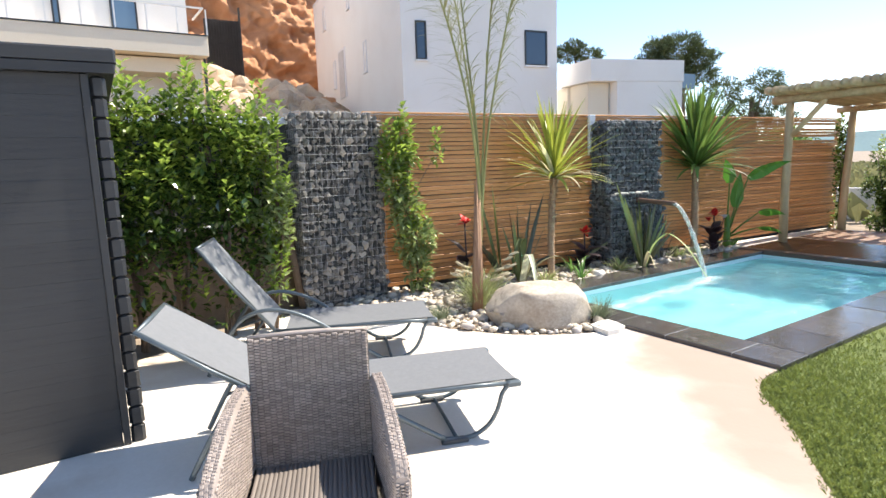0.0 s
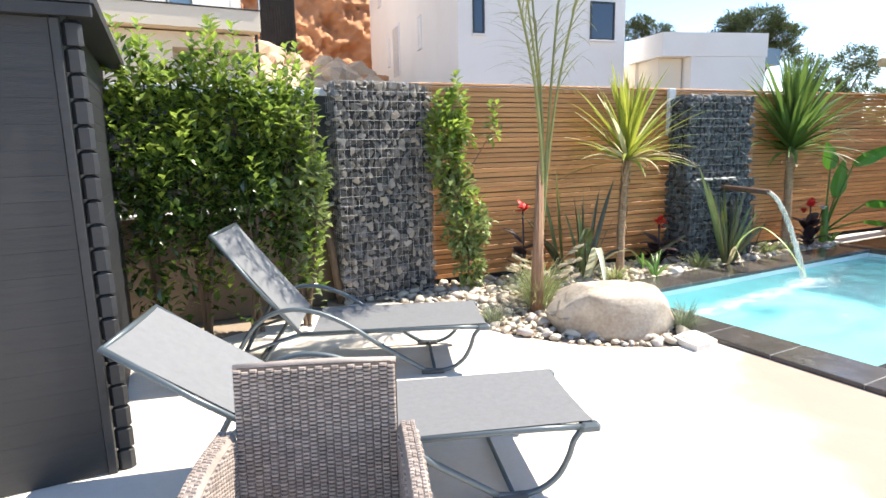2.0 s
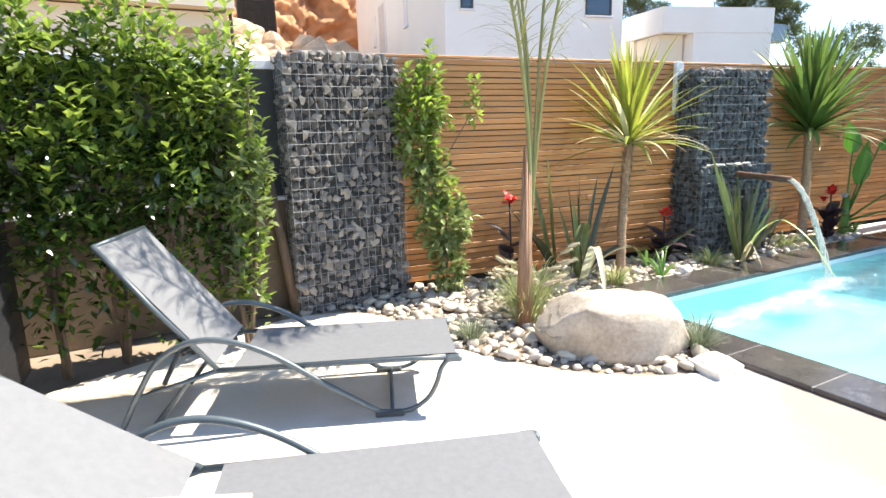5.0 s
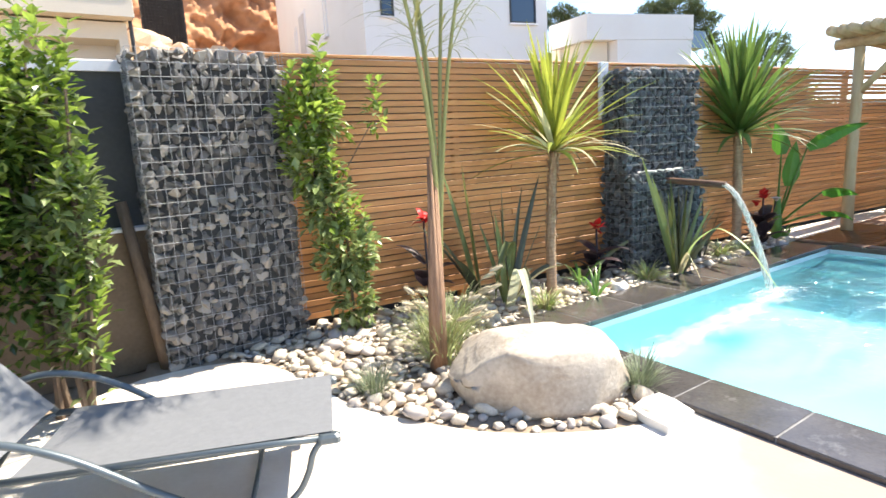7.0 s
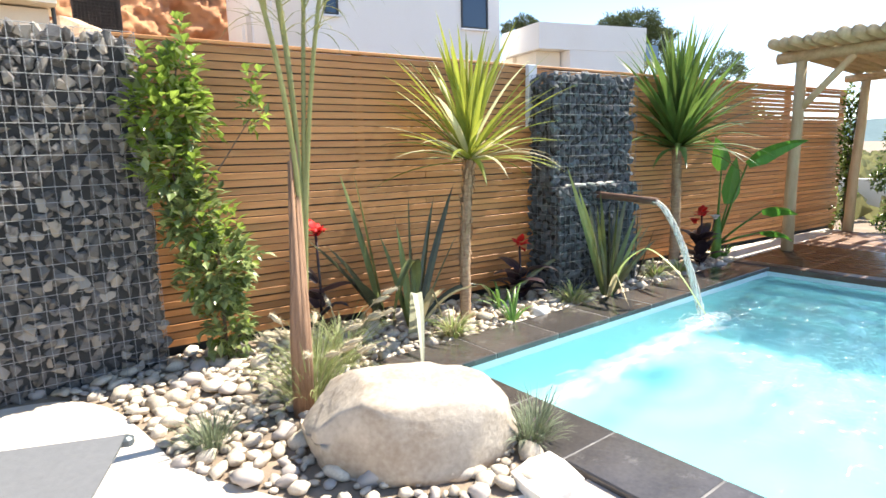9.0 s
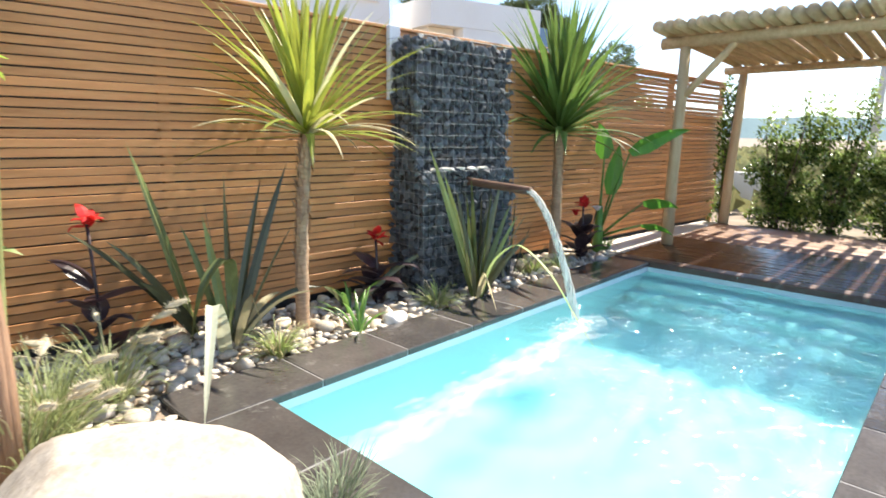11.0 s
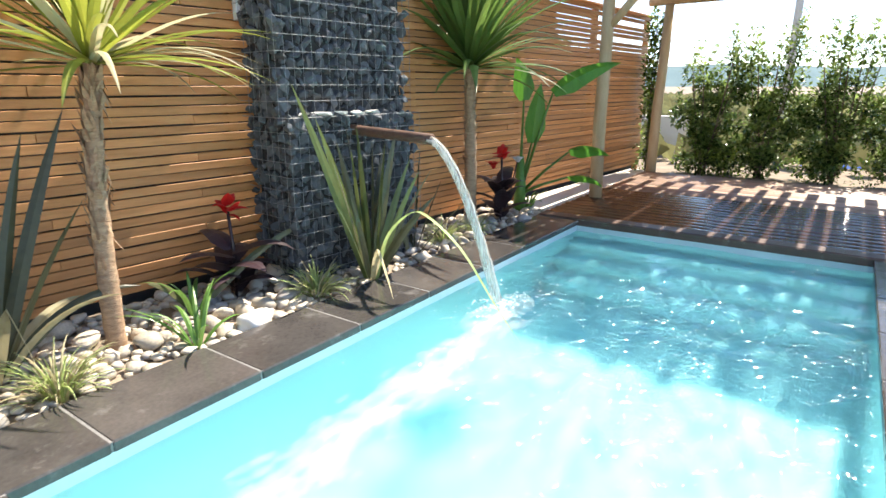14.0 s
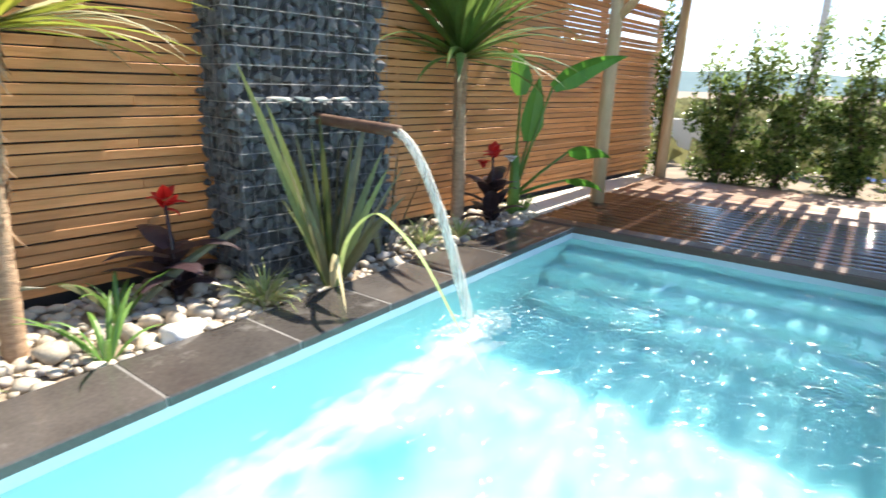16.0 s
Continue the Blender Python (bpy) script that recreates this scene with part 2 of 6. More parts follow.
M = {
    "patio": material("pale_concrete", (0.80, 0.74, 0.665), (0.71, 0.64, 0.565), 1.3, 0.8, 0.3, 40, stain=0.8),
    "soil": material("earth", (0.33, 0.26, 0.195), (0.2, 0.155, 0.115), 3, 0.95, 0.6, 50),
    "lawn": material("turf", (0.135, 0.17, 0.042), (0.085, 0.115, 0.028), 6, 0.9, 0.5, 80),
    "blade": material("grass_blade", (0.26, 0.30, 0.08), (0.17, 0.21, 0.052), 3, 0.55, 0, 60, vary=0.35, leaf=0.35),
    "slate": material("dark_slate", (0.098, 0.088, 0.082), (0.054, 0.049, 0.047), 4, 0.12, 0.4, 45, vary=0.18, scuff=(0.21, 0.2, 0.19)),
    "liner": material("pool_liner", (0.74, 0.925, 0.94), (0.71, 0.91, 0.93), 2, 0.5, 0.05, 30),
    "band": material("pool_band", (0.72, 0.80, 0.82), (0.66, 0.75, 0.78), 3, 0.4),
    "deck": material("wet_deck_wood", (0.098, 0.056, 0.045), (0.056, 0.034, 0.027), 5, 0.09, 0.12, 60, vary=0.3, stretch=(6, 0.5, 6), spec=1.0),
    "nosing": material("nosing_wood", (0.15, 0.085, 0.06), (0.08, 0.045, 0.034), 5, 0.4, 0.3, 60, stretch=(6, 0.5, 6)),
    "deckdry": material("deck_wood", (0.56, 0.40, 0.32), (0.42, 0.28, 0.21), 5, 0.5, 0.3, 60, vary=0.25, stretch=(6, 0.5, 6)),
    "cedar": material("cedar_slat", (0.645, 0.3, 0.113), (0.455, 0.187, 0.06), 3.5, 0.55, 0.35, 40, vary=0.22, stretch=(0.6, 8, 8)),
    "post": material("peeled_pine", (0.62, 0.47, 0.29), (0.48, 0.34, 0.19), 5, 0.65, 0.5, 50, stretch=(4, 4, 0.8), vary=0.12),
    "log": material("pine_log", (0.62, 0.48, 0.30), (0.42, 0.30, 0.17), 5, 0.7, 0.5, 50, stretch=(0.8, 4, 4), vary=0.2),
    "shed": material("charcoal_timber", (0.0215, 0.0235, 0.0275), (0.0155, 0.017, 0.0205), 5, 0.5, 0.5, 60, vary=0.1, stretch=(0.5, 5, 6)),
    "render": material("white_render", (0.82, 0.80, 0.78), (0.78, 0.755, 0.73), 0.7, 0.9, 0.1, 25, stain=0.08),
    "cream": material("cream_render", (0.78, 0.70, 0.58), (0.72, 0.64, 0.52), 0.7, 0.9, 0.1, 25),
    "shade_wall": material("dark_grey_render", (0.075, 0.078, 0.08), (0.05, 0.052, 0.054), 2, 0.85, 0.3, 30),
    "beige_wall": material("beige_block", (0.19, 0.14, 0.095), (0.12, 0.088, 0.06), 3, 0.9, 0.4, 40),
    "cap": material("wall_cap", (0.78, 0.78, 0.80), (0.70, 0.70, 0.73), 3, 0.8, 0.2, 30),
    "alu": material("dark_frame", (0.03, 0.033, 0.038), None, 3, 0.4),
    "white_metal": material("white_rail", (0.8, 0.8, 0.8), None, 3, 0.35),
    "glass": material("window_glass", (0.03, 0.06, 0.11), (0.02, 0.045, 0.09), 0.4, 0.06, spec=0.8),
    "bluedoor": material("blue_glass_door", (0.12, 0.2, 0.3), (0.1, 0.17, 0.26), 0.6, 0.12, spec=0.8),
    "cliff": material("orange_earth", (0.56, 0.29, 0.15), (0.36, 0.165, 0.08), 0.5, 0.95, 1.0, 2.5),
    "boulder": material("pale_boulder", (0.60, 0.48, 0.35), (0.42, 0.28, 0.18), 1.2, 0.9, 0.8, 12, vary=0.2),
    "net": material("dark_netting", (0.05, 0.045, 0.045), (0.025, 0.023, 0.023), 4, 0.9, 0.6, 30),
    "hill": material("dry_hillside", (0.36, 0.24, 0.15), (0.22, 0.17, 0.09), 0.2, 0.95, 0.6, 2),
    # distance haze is mixed into this blue-green
    "far": material("hazed_far_woods", (0.20, 0.29, 0.30), (0.15, 0.23, 0.25), 0.02, 1.0, 0, 0.3),
    "stone": material("gabion_stone", (0.215, 0.2, 0.185), (0.115, 0.107, 0.1), 9, 0.8, 0.5, 70, vary=0.34, c=(0.30, 0.265, 0.225)),
    "stoneblue": material("blue_grey_stone", (0.118, 0.126, 0.134), (0.066, 0.073, 0.08), 9, 0.75, 0.5, 70, vary=0.35),
    # near-black, stands in for the shade between stones and between deck boards
    "core": material("gap_shade_core", (0.05, 0.05, 0.05), None, 9, 0.95),
    "wire": material("galvanised_wire", (0.43, 0.435, 0.44), (0.30, 0.305, 0.31), 20, 0.5),
    "darkwire": material("dull_wire", (0.24, 0.245, 0.25), (0.17, 0.175, 0.18), 20, 0.5),
    "paleblade": material("bleached_blade", (0.66, 0.67, 0.5), (0.5, 0.52, 0.36), 3, 0.5, 0, 30, leaf=0.3),
    "rust": material("rusty_iron", (0.19, 0.105, 0.07), (0.10, 0.055, 0.04), 12, 0.75, 0.6, 90, metal=0.3),
    "pebble": material("river_pebble", (0.70, 0.62, 0.505), (0.48, 0.4, 0.31), 7, 0.6, 0.25, 60, vary=0.32, c=(0.36, 0.32, 0.29)),
    "rock": material("sandstone_boulder", (0.6, 0.53, 0.44), (0.3, 0.235, 0.175), 4.5, 0.9, 1.0, 34, stain=0.5),
    "slab": material("white_limestone", (0.74, 0.71, 0.66), (0.64, 0.6, 0.54), 5, 0.8, 0.4, 40),
    "sling": material("grey_sling", (0.172, 0.178, 0.188), (0.146, 0.152, 0.162), 30, 0.7, 0.25, 260),
    "tube": material("blue_grey_tube", (0.115, 0.14, 0.155), (0.095, 0.12, 0.135), 10, 0.38, metal=0.3),
    "plastic": material("dark_plastic", (0.06, 0.065, 0.07), None, 10, 0.5),
    "rattan": material("grey_brown_rattan", (0.36, 0.30, 0.265), (0.26, 0.215, 0.19), 14, 0.5, 0.3, 90, vary=0.22),
    # near-black backing, paints the shade in the gaps of the weave
    "weaveshade": material("rattan_gap_shade", (0.05, 0.04, 0.036), None, 14, 0.8),
    "seat": material("seat_rattan", (0.21, 0.182, 0.163), (0.16, 0.137, 0.122), 12, 0.55, 0.3, 80, vary=0.15, stretch=(6, 0.6, 6)),
    "laurel": material("laurel_leaf", (0.105, 0.175, 0.035), (0.034, 0.07, 0.015), 2.5, 0.17, 0, 20, vary=0.5, leaf=0.4, spec=1.0),
    # paler green with the light from behind painted into the leaf colour
    "backlit": material("backlit_green_leaf", (0.32, 0.41, 0.12), (0.17, 0.25, 0.065), 2.5, 0.25, 0, 20, vary=0.45, leaf=0.5, spec=0.8),
    "scrub": material("dry_scrub", (0.30, 0.30, 0.14), (0.19, 0.19, 0.09), 0.5, 0.7, 0, 6, vary=0.4, leaf=0.3),
    # new growth, brightened further to paint sunlit leaf tops
    "young": material("young_lit_leaf", (0.34, 0.44, 0.085), (0.17, 0.27, 0.045), 2.5, 0.24, 0, 20, vary=0.3, leaf=0.45, spec=0.7),
    "pale_leaf": material("pale_small_leaf", (0.34, 0.40, 0.165), (0.17, 0.235, 0.08), 4, 0.3, 0, 20, vary=0.35, leaf=0.35),
    "bark": material("brown_bark", (0.20, 0.14, 0.095), (0.11, 0.075, 0.05), 12, 0.9, 0.9, 60, stretch=(3, 3, 0.8)),
    "ringbark": material("pale_ringed_bark", (0.52, 0.345, 0.215), (0.27, 0.165, 0.1), 14, 0.9, 1.0, 60, stretch=(1, 1, 3)),
    "fibre": material("palm_fibre", (0.40, 0.235, 0.145), (0.23, 0.13, 0.078), 14, 0.85, 0.8, 90, stretch=(5, 5, 0.5)),
    "palm": material("palm_green", (0.31, 0.31, 0.125), (0.20, 0.215, 0.075), 6, 0.45, 0, 40, vary=0.2, leaf=0.2),
    "cordy": material("lime_strap_leaf", (0.40, 0.42, 0.07), (0.24, 0.29, 0.045), 2, 0.4, 0, 30, vary=0.3, leaf=0.4, c=(0.62, 0.60, 0.36)),
    "yucca": material("green_strap_leaf", (0.165, 0.25, 0.06), (0.08, 0.145, 0.032), 2, 0.38, 0, 30, vary=0.35, leaf=0.35),
    "dry": material("dry_leaf", (0.58, 0.52, 0.33), (0.42, 0.35, 0.18), 3, 0.6, 0, 30, vary=0.2, leaf=0.3),
    "flax": material("bronze_flax", (0.145, 0.145, 0.07), (0.075, 0.075, 0.04), 3, 0.35, 0, 30, vary=0.4, leaf=0.15),
    "flaxgreen": material("green_flax", (0.215, 0.25, 0.09), (0.13, 0.16, 0.055), 3, 0.36, 0, 30, vary=0.3, leaf=0.2),
    "tuft": material("variegated_blade", (0.44, 0.50, 0.20), (0.23, 0.33, 0.09), 5, 0.45, 0, 50, vary=0.35, leaf=0.35),
    "fescue": material("blue_fescue", (0.26, 0.30, 0.19), (0.15, 0.19, 0.11), 5, 0.6, 0, 50, vary=0.3, leaf=0.2),
    "pennis": material("cream_green_blade", (0.42, 0.45, 0.22), (0.24, 0.30, 0.11), 5, 0.5, 0, 50, vary=0.35, leaf=0.35),
    "seed": material("cream_seed_head", (0.60, 0.53, 0.38), (0.46, 0.38, 0.25), 20, 0.9, 0.5, 90),
    "lily": material("fresh_green_leaf", (0.17, 0.32, 0.07), (0.09, 0.2, 0.04), 3, 0.35, 0, 30, vary=0.2, leaf=0.3),
    "banana": material("banana_leaf", (0.13, 0.33, 0.05), (0.07, 0.22, 0.03), 3, 0.35, 0.2, 40, leaf=0.4, stretch=(1, 8, 1)),
    "purple": material("purple_leaf", (0.060, 0.035, 0.042), (0.03, 0.02, 0.024), 4, 0.35, 0, 30, vary=0.3, leaf=0.1),
    "red": material("red_petal", (0.72, 0.03, 0.025), (0.5, 0.02, 0.02), 8, 0.45, 0, 40, leaf=0.25),
    "white_petal": material("white_petal", (0.8, 0.76, 0.74), None, 8, 0.5, leaf=0.25),
    "pine": material("pine_needle", (0.13, 0.165, 0.075), (0.06, 0.085, 0.035), 0.6, 0.7, 0, 8, vary=0.4, leaf=0.25),
    "foam": material("white_foam", (0.86, 0.9, 0.91), (0.8, 0.86, 0.88), 20, 0.5, 0.2, 90),
    "water": water_material("pool_water", (0.665, 0.965, 0.985), 0.08, 0.03, 3.0, 1.33),
    "jet": stream_material(),
    "joint": material("grey_mortar", (0.27, 0.26, 0.25), (0.11, 0.105, 0.1), 9, 0.9, 0.3),
    "blue": material("blue_sheet", (0.03, 0.14, 0.62), (0.025, 0.10, 0.48), 3, 0.35, 0.1),
    "pole": material("grey_pole", (0.6, 0.6, 0.61), None, 5, 0.6),
}


def trodden_earth(m, spots, tone):
    """Tan dust that lies on the paving round the given spots (x, y, radius)."""
    nt, n = m.node_tree, m.node_tree.nodes
    link, p = nt.links.new, n["Principled BSDF"]
    before = p.inputs["Base Color"].links[0].from_socket
    co, no = n.new("ShaderNodeTexCoord"), n.new("ShaderNodeTexNoise")
    no.inputs["Scale"].default_value, no.inputs["Detail"].default_value = 1.8, 7.0
    link(co.outputs["Object"], no.inputs["Vector"])
    for x, y, r in spots:
        di, su, rg, mx = (n.new("ShaderNode" + k) for k in ("VectorMath", "Math", "MapRange", "Mix"))
        di.operation, di.inputs[1].default_value = "DISTANCE", (x, y, -0.035)
        su.operation, su.inputs[1].default_value = "MULTIPLY_ADD", -r
        rg.inputs[1].default_value, rg.inputs[2].default_value, rg.inputs[3].default_value, rg.inputs[4].default_value = -0.1 * r, 0.8 * r, 0.95, 0.0
        mx.data_type = "RGBA"
        link(co.outputs["Object"], di.inputs[0])
        link(no.outputs[0], su.inputs[0])
        link(di.outputs["Value"], su.inputs[2])
        link(su.outputs[0], rg.inputs[0])
        link(rg.outputs[0], mx.inputs[0])
        link(before, mx.inputs[6])
        mx.inputs[7].default_value = (*tone, 1)
        before = mx.outputs[2]
    link(before, p.inputs["Base Color"])


trodden_earth(M["patio"], ((4.72, 3.85, 0.5), (4.62, 3.45, 0.55), (4.4, 3.1, 0.6), (4.05, 2.8, 0.55), (3.68, 2.42, 0.5), (3.32, 2.1, 0.45), (3.0, 1.65, 0.42), (2.82, 1.1, 0.4)), (0.335, 0.252, 0.202))


# ---------- mesh tools ----------
class Geo:
    """Vertices and faces gathered in plain lists."""

    def __init__(self):
        self.v, self.f = [], []

    def add(self, verts, faces, m=None):
        k = len(self.v)
        self.v += [tuple(m @ Vector(p)) for p in verts] if m is not None else [tuple(p) for p in verts]
        self.f += [tuple(i + k for i in f) for f in faces]
        return self

    def box(self, x0, y0, z0, x1, y1, z1, m=None):
        vs = [(x, y, z) for z in (z0, z1) for y in (y0, y1) for x in (x0, x1)]
        return self.add(vs, [(0, 2, 3, 1), (4, 5, 7, 6), (0, 1, 5, 4), (2, 6, 7, 3), (0, 4, 6, 2), (1, 3, 7, 5)], m)

    def bevel_box(self, x0, y0, z0, x1, y1, z1, b=0.01, m=None):
        """A box with chamfered upright and top edges."""
        rings = []
        for inset, z in ((0, z0), (0, z1 - b), (b, z1)):
            c = b + inset
            ring = [(x0 + c, y0 + inset), (x1 - c, y0 + inset), (x1 - inset, y0 + c), (x1 - inset, y1 - c), (x1 - c, y1 - inset), (x0 + c, y1 - inset), (x0 + inset, y1 - c), (x0 + inset, y0 + c)]
            rings.append([(x, y, z) for x, y in ring])
        vs = sum(rings, [])
        fs = [tuple(range(7, -1, -1)), tuple(range(16, 24))]
        for r in (0, 8):
            fs += [(r + i, r + (i + 1) % 8, r + 8 + (i + 1) % 8, r + 8 + i) for i in range(8)]
        return self.add(vs, fs, m)

    def tube(self, path, radii, n=8, cap=True):
        path = [Vector(p) for p in path]
        if not isinstance(radii, (list, tuple)):
            radii = [radii] * len(path)
        k, side = len(self.v), None
        for i, p in enumerate(path):
            t = (path[min(i + 1, len(path) - 1)] - path[max(i - 1, 0)]).normalized()
            if side is None:
                side = t.cross(Vector((0, 0, 1)) if abs(t.z) < 0.9 else Vector((1, 0, 0))).normalized()
            side = (side - t * side.dot(t)).normalized()
            up = t.cross(side)
            for j in range(n):
                a = 2 * math.pi * j / n
                self.v.append(tuple(p + radii[i] * (math.cos(a) * side + math.sin(a) * up)))
        for i in range(len(path) - 1):
            for j in range(n):
                a, b = k + i * n + j, k + i * n + (j + 1) % n
                self.f.append((a, b, b + n, a + n))
        if cap:
            self.f.append(tuple(k + j for j in range(n - 1, -1, -1)))
            self.f.append(tuple(k + (len(path) - 1) * n + j for j in range(n)))
        return self

    def strap(self, base, az, length, width, rise, droop, segs=7, fold=0.25, kink=None, taper=1.0, roll=0.0):
        """A long leaf that starts at rise degrees and bends by droop degrees towards its tip."""
        p, h = Vector(base), Vector((math.cos(az), math.sin(az), 0))
        side = Vector((-h.y, h.x, 0))
        k, step = len(self.v), length / segs
        for i in range(segs + 1):
            s = i / segs
            e = radians(rise - droop * s ** 1.6)
            if kink and s > kink[0]:
                e -= radians(kink[1])
            t = h * math.cos(e) + Vector((0, 0, math.sin(e)))
            nrm = side.cross(t)
            wide = side * math.cos(roll) + nrm * math.sin(roll)
            nrm = wide.cross(t)
            w = width * 0.5 * min(1, 0.45 + 2.2 * s) * max(0.03, 1 - s ** (2.6 * taper))
            for q in (-1, 0, 1):
                self.v.append(tuple(p + wide * w * q + nrm * (abs(q) * w * fold)))
            p = p + t * step
        for i in range(segs):
            for q in (0, 1):
                a = k + i * 3 + q
                self.f.append((a, a + 1, a + 4, a + 3))
        return self

    def leaf(self, p, d, up, length, width):
        """A small folded leaf at p, along d."""
        d = d.normalized()
        s = d.cross(up)
        s = s.normalized() if s.length > 1e-4 else Vector((1, 0, 0))
        nrm = s.cross(d)
        m = p + d * length * 0.5
        k = len(self.v)
        self.v += [tuple(p), tuple(m + s * width * 0.5 + nrm * width * 0.2), tuple(p + d * length - nrm * length * 0.08), tuple(m - s * width * 0.5 + nrm * width * 0.2), tuple(m)]
        self.f += [(k, k + 1, k + 4), (k + 1, k + 2, k + 4), (k + 2, k + 3, k + 4), (k + 3, k, k + 4)]
        return self

    def mesh(self, name, mat, smooth=False):
        me = bpy.data.meshes.new(name)
        me.from_pydata(self.v, [], self.f)
        if smooth:
            me.polygons.foreach_set("use_smooth", [True] * len(me.polygons))
        me.materials.append(mat)
        return me


def from_bm(name, bm, mat, smooth=True):
    me = bpy.data.meshes.new(name)
    bm.to_mesh(me)
    bm.free()
    if smooth:
        me.polygons.foreach_set("use_smooth", [True] * len(me.polygons))
    me.materials.append(mat)
    return me


def part(name, geo, mat, parent, label="", smooth=False, m=None, kind=""):
    """One mesh object under a thing; geo is a Geo or a mesh that several parts share."""
    me = geo.mesh(name, mat, smooth) if isinstance(geo, Geo) else geo
    ob = new(name, me)
    ob.parent = parent
    if m is not None:
        ob.matrix_basis = m
    return tagged(ob, label, kind=kind)


def thing(name, label, category, m=None, group="", kind=""):
    ob = new(name)
    ob.empty_display_size = 0.1
    if m is not None:
        ob.matrix_basis = m
    return tagged(ob, label, category, group, kind)


def single(name, geo, mat, label, category, m=None, group="", kind="", smooth=False):
    me = geo.mesh(name, mat, smooth) if isinstance(geo, Geo) else geo
    ob = new(name, me)
    if m is not None:
        ob.matrix_basis = m
    return tagged(ob, label, category, group, kind)


def rnd(a, b):
    return random.uniform(a, b)


def hull(points):
    bm = bmesh.new()
    for p in points:
        bm.verts.new(p)
    got = bmesh.ops.convex_hull(bm, input=bm.verts)
    loose = [v for v in bm.verts if not v.link_faces]
    bmesh.ops.delete(bm, geom=loose, context="VERTS")
    return bm


def pebble_bm(seed, sub=2, rough=0.18, flat=(1, 0.8, 0.55)):
    bm = bmesh.new()
    bmesh.ops.create_icosphere(bm, subdivisions=sub, radius=1)
    for v in bm.verts:
        k = 1 + rough * noise.noise(v.co * 1.1 + Vector((seed * 7.3, seed, 0)))
        v.co = Vector((v.co.x * flat[0], v.co.y * flat[1], v.co.z * flat[2])) * k
    return bm


def faces_of(me):
    return [tuple(v.co) for v in me.vertices], [tuple(p.vertices) for p in me.polygons]


def turn():
    return Euler((rnd(0, 6.3), rnd(0, 6.3), rnd(0, 6.3))).to_matrix().to_4x4()


# ---------- ground, patio, pool ----------
PX0, PX1, PY0, PY1 = 5.175, 10.14, 3.345, 5.815
FAR = 3000
g = Geo()
xs, ys = (-FAR, PX0 - 0.2, PX1 + 0.2, FAR), (-FAR, PY0 - 0.2, PY1 + 0.2, FAR)
for i in range(3):
    for j in range(3):
        if (i, j) != (1, 1):
            g.add([(xs[i], ys[j], -0.1), (xs[i + 1], ys[j], -0.1), (xs[i + 1], ys[j + 1], -0.1), (xs[i], ys[j + 1], -0.1)], [(0, 1, 2, 3)])
single("ground", g, M["soil"], "bare brown earth under the whole garden", "ground", kind="structure")


def slab_from(outline, z0, z1):
    g = Geo()
    n = len(outline)
    g.add([(x, y, z0) for x, y in outline] + [(x, y, z1) for x, y in outline], [tuple(range(n - 1, -1, -1)), tuple(range(n, 2 * n))] + [(i, (i + 1) % n, n + (i + 1) % n, n + i) for i in range(n)])
    return g


def smooth_line(points, n=6):
    out = []
    for i in range(len(points) - 1):
        p0, p1, p2, p3 = (Vector(points[min(max(k, 0), len(points) - 1)]) for k in (i - 1, i, i + 1, i + 2))
        for j in range(n):
            t = j / n
            out.append(tuple(0.5 * ((2 * p1) + (p2 - p0) * t + (2 * p0 - 5 * p1 + 4 * p2 - p3) * t * t + (3 * p1 - p0 - 3 * p2 + p3) * t ** 3)))
    return out + [tuple(points[-1])]


LAWN_EDGE = smooth_line([(4.70, 2.86), (4.45, 2.82), (4.2, 2.68), (3.83, 2.3), (3.43, 1.98), (3.12, 1.68), (2.85, 1.2), (2.75, 0.5), (2.9, -0.6), (3.1, -2.5)])
BED_EDGE = smooth_line([(2.3, 7.17), (2.65, 7.15), (2.95, 7.02), (3.15, 6.7), (3.25, 6.2), (3.32, 5.7), (3.52, 5.28), (3.74, 4.94), (4.0, 4.7), (4.32, 4.5), (4.72, 4.36)])
patio = [(-9, 7.0), (-9, -6), (3.1, -6)] + LAWN_EDGE[::-1] + [(4.86, 2.86), (4.86, 4.3)] + BED_EDGE[::-1] + [(0.4, 6.4), (0.0, 7.0)]
single("pavement", slab_from(patio, -0.099, -0.035), M["patio"], "pale sunlit concrete patio with faint cracks", "patio", kind="structure")
lawn = [(3.1, -6)] + LAWN_EDGE[::-1] + [(4.74, 2.86), (13.9, 2.86), (13.9, -6)]
single("lawn", slab_from(lawn, -0.099, -0.05), M["lawn"], "green turf beside the pool coping", "lawn", kind="structure")

g = Geo()
Z0, ZW = -1.2, -0.115
for a, b, z0, z1 in (((PX0, PY0), (PX1, PY0), 0, 0), ((PX1, PY0), (PX1, PY1), 0, 0), ((PX1, PY1), (PX0, PY1), 0, 0), ((PX0, PY1), (PX0, PY0), 0, 0)):
    d = Vector((b[0] - a[0], b[1] - a[1], 0)).normalized()
    o = Vector((d.y, -d.x, 0)) * 0.15
    e = d * 0.15
    vs = [Vector((*a, Z0)), Vector((*b, Z0)), Vector((*b, -0.04)), Vector((*a, -0.04))]
    outer = [vs[0] + o - e, vs[1] + o + e, vs[2] + o + e, vs[3] + o - e]
    g.add(vs + outer, [(3, 2, 1, 0), (4, 5, 6, 7), (3, 7, 6, 2), (0, 1, 5, 4)])
g.box(PX0 - 0.15, PY0 - 0.15, Z0 - 0.15, PX1 + 0.15, PY1 + 0.15, Z0)
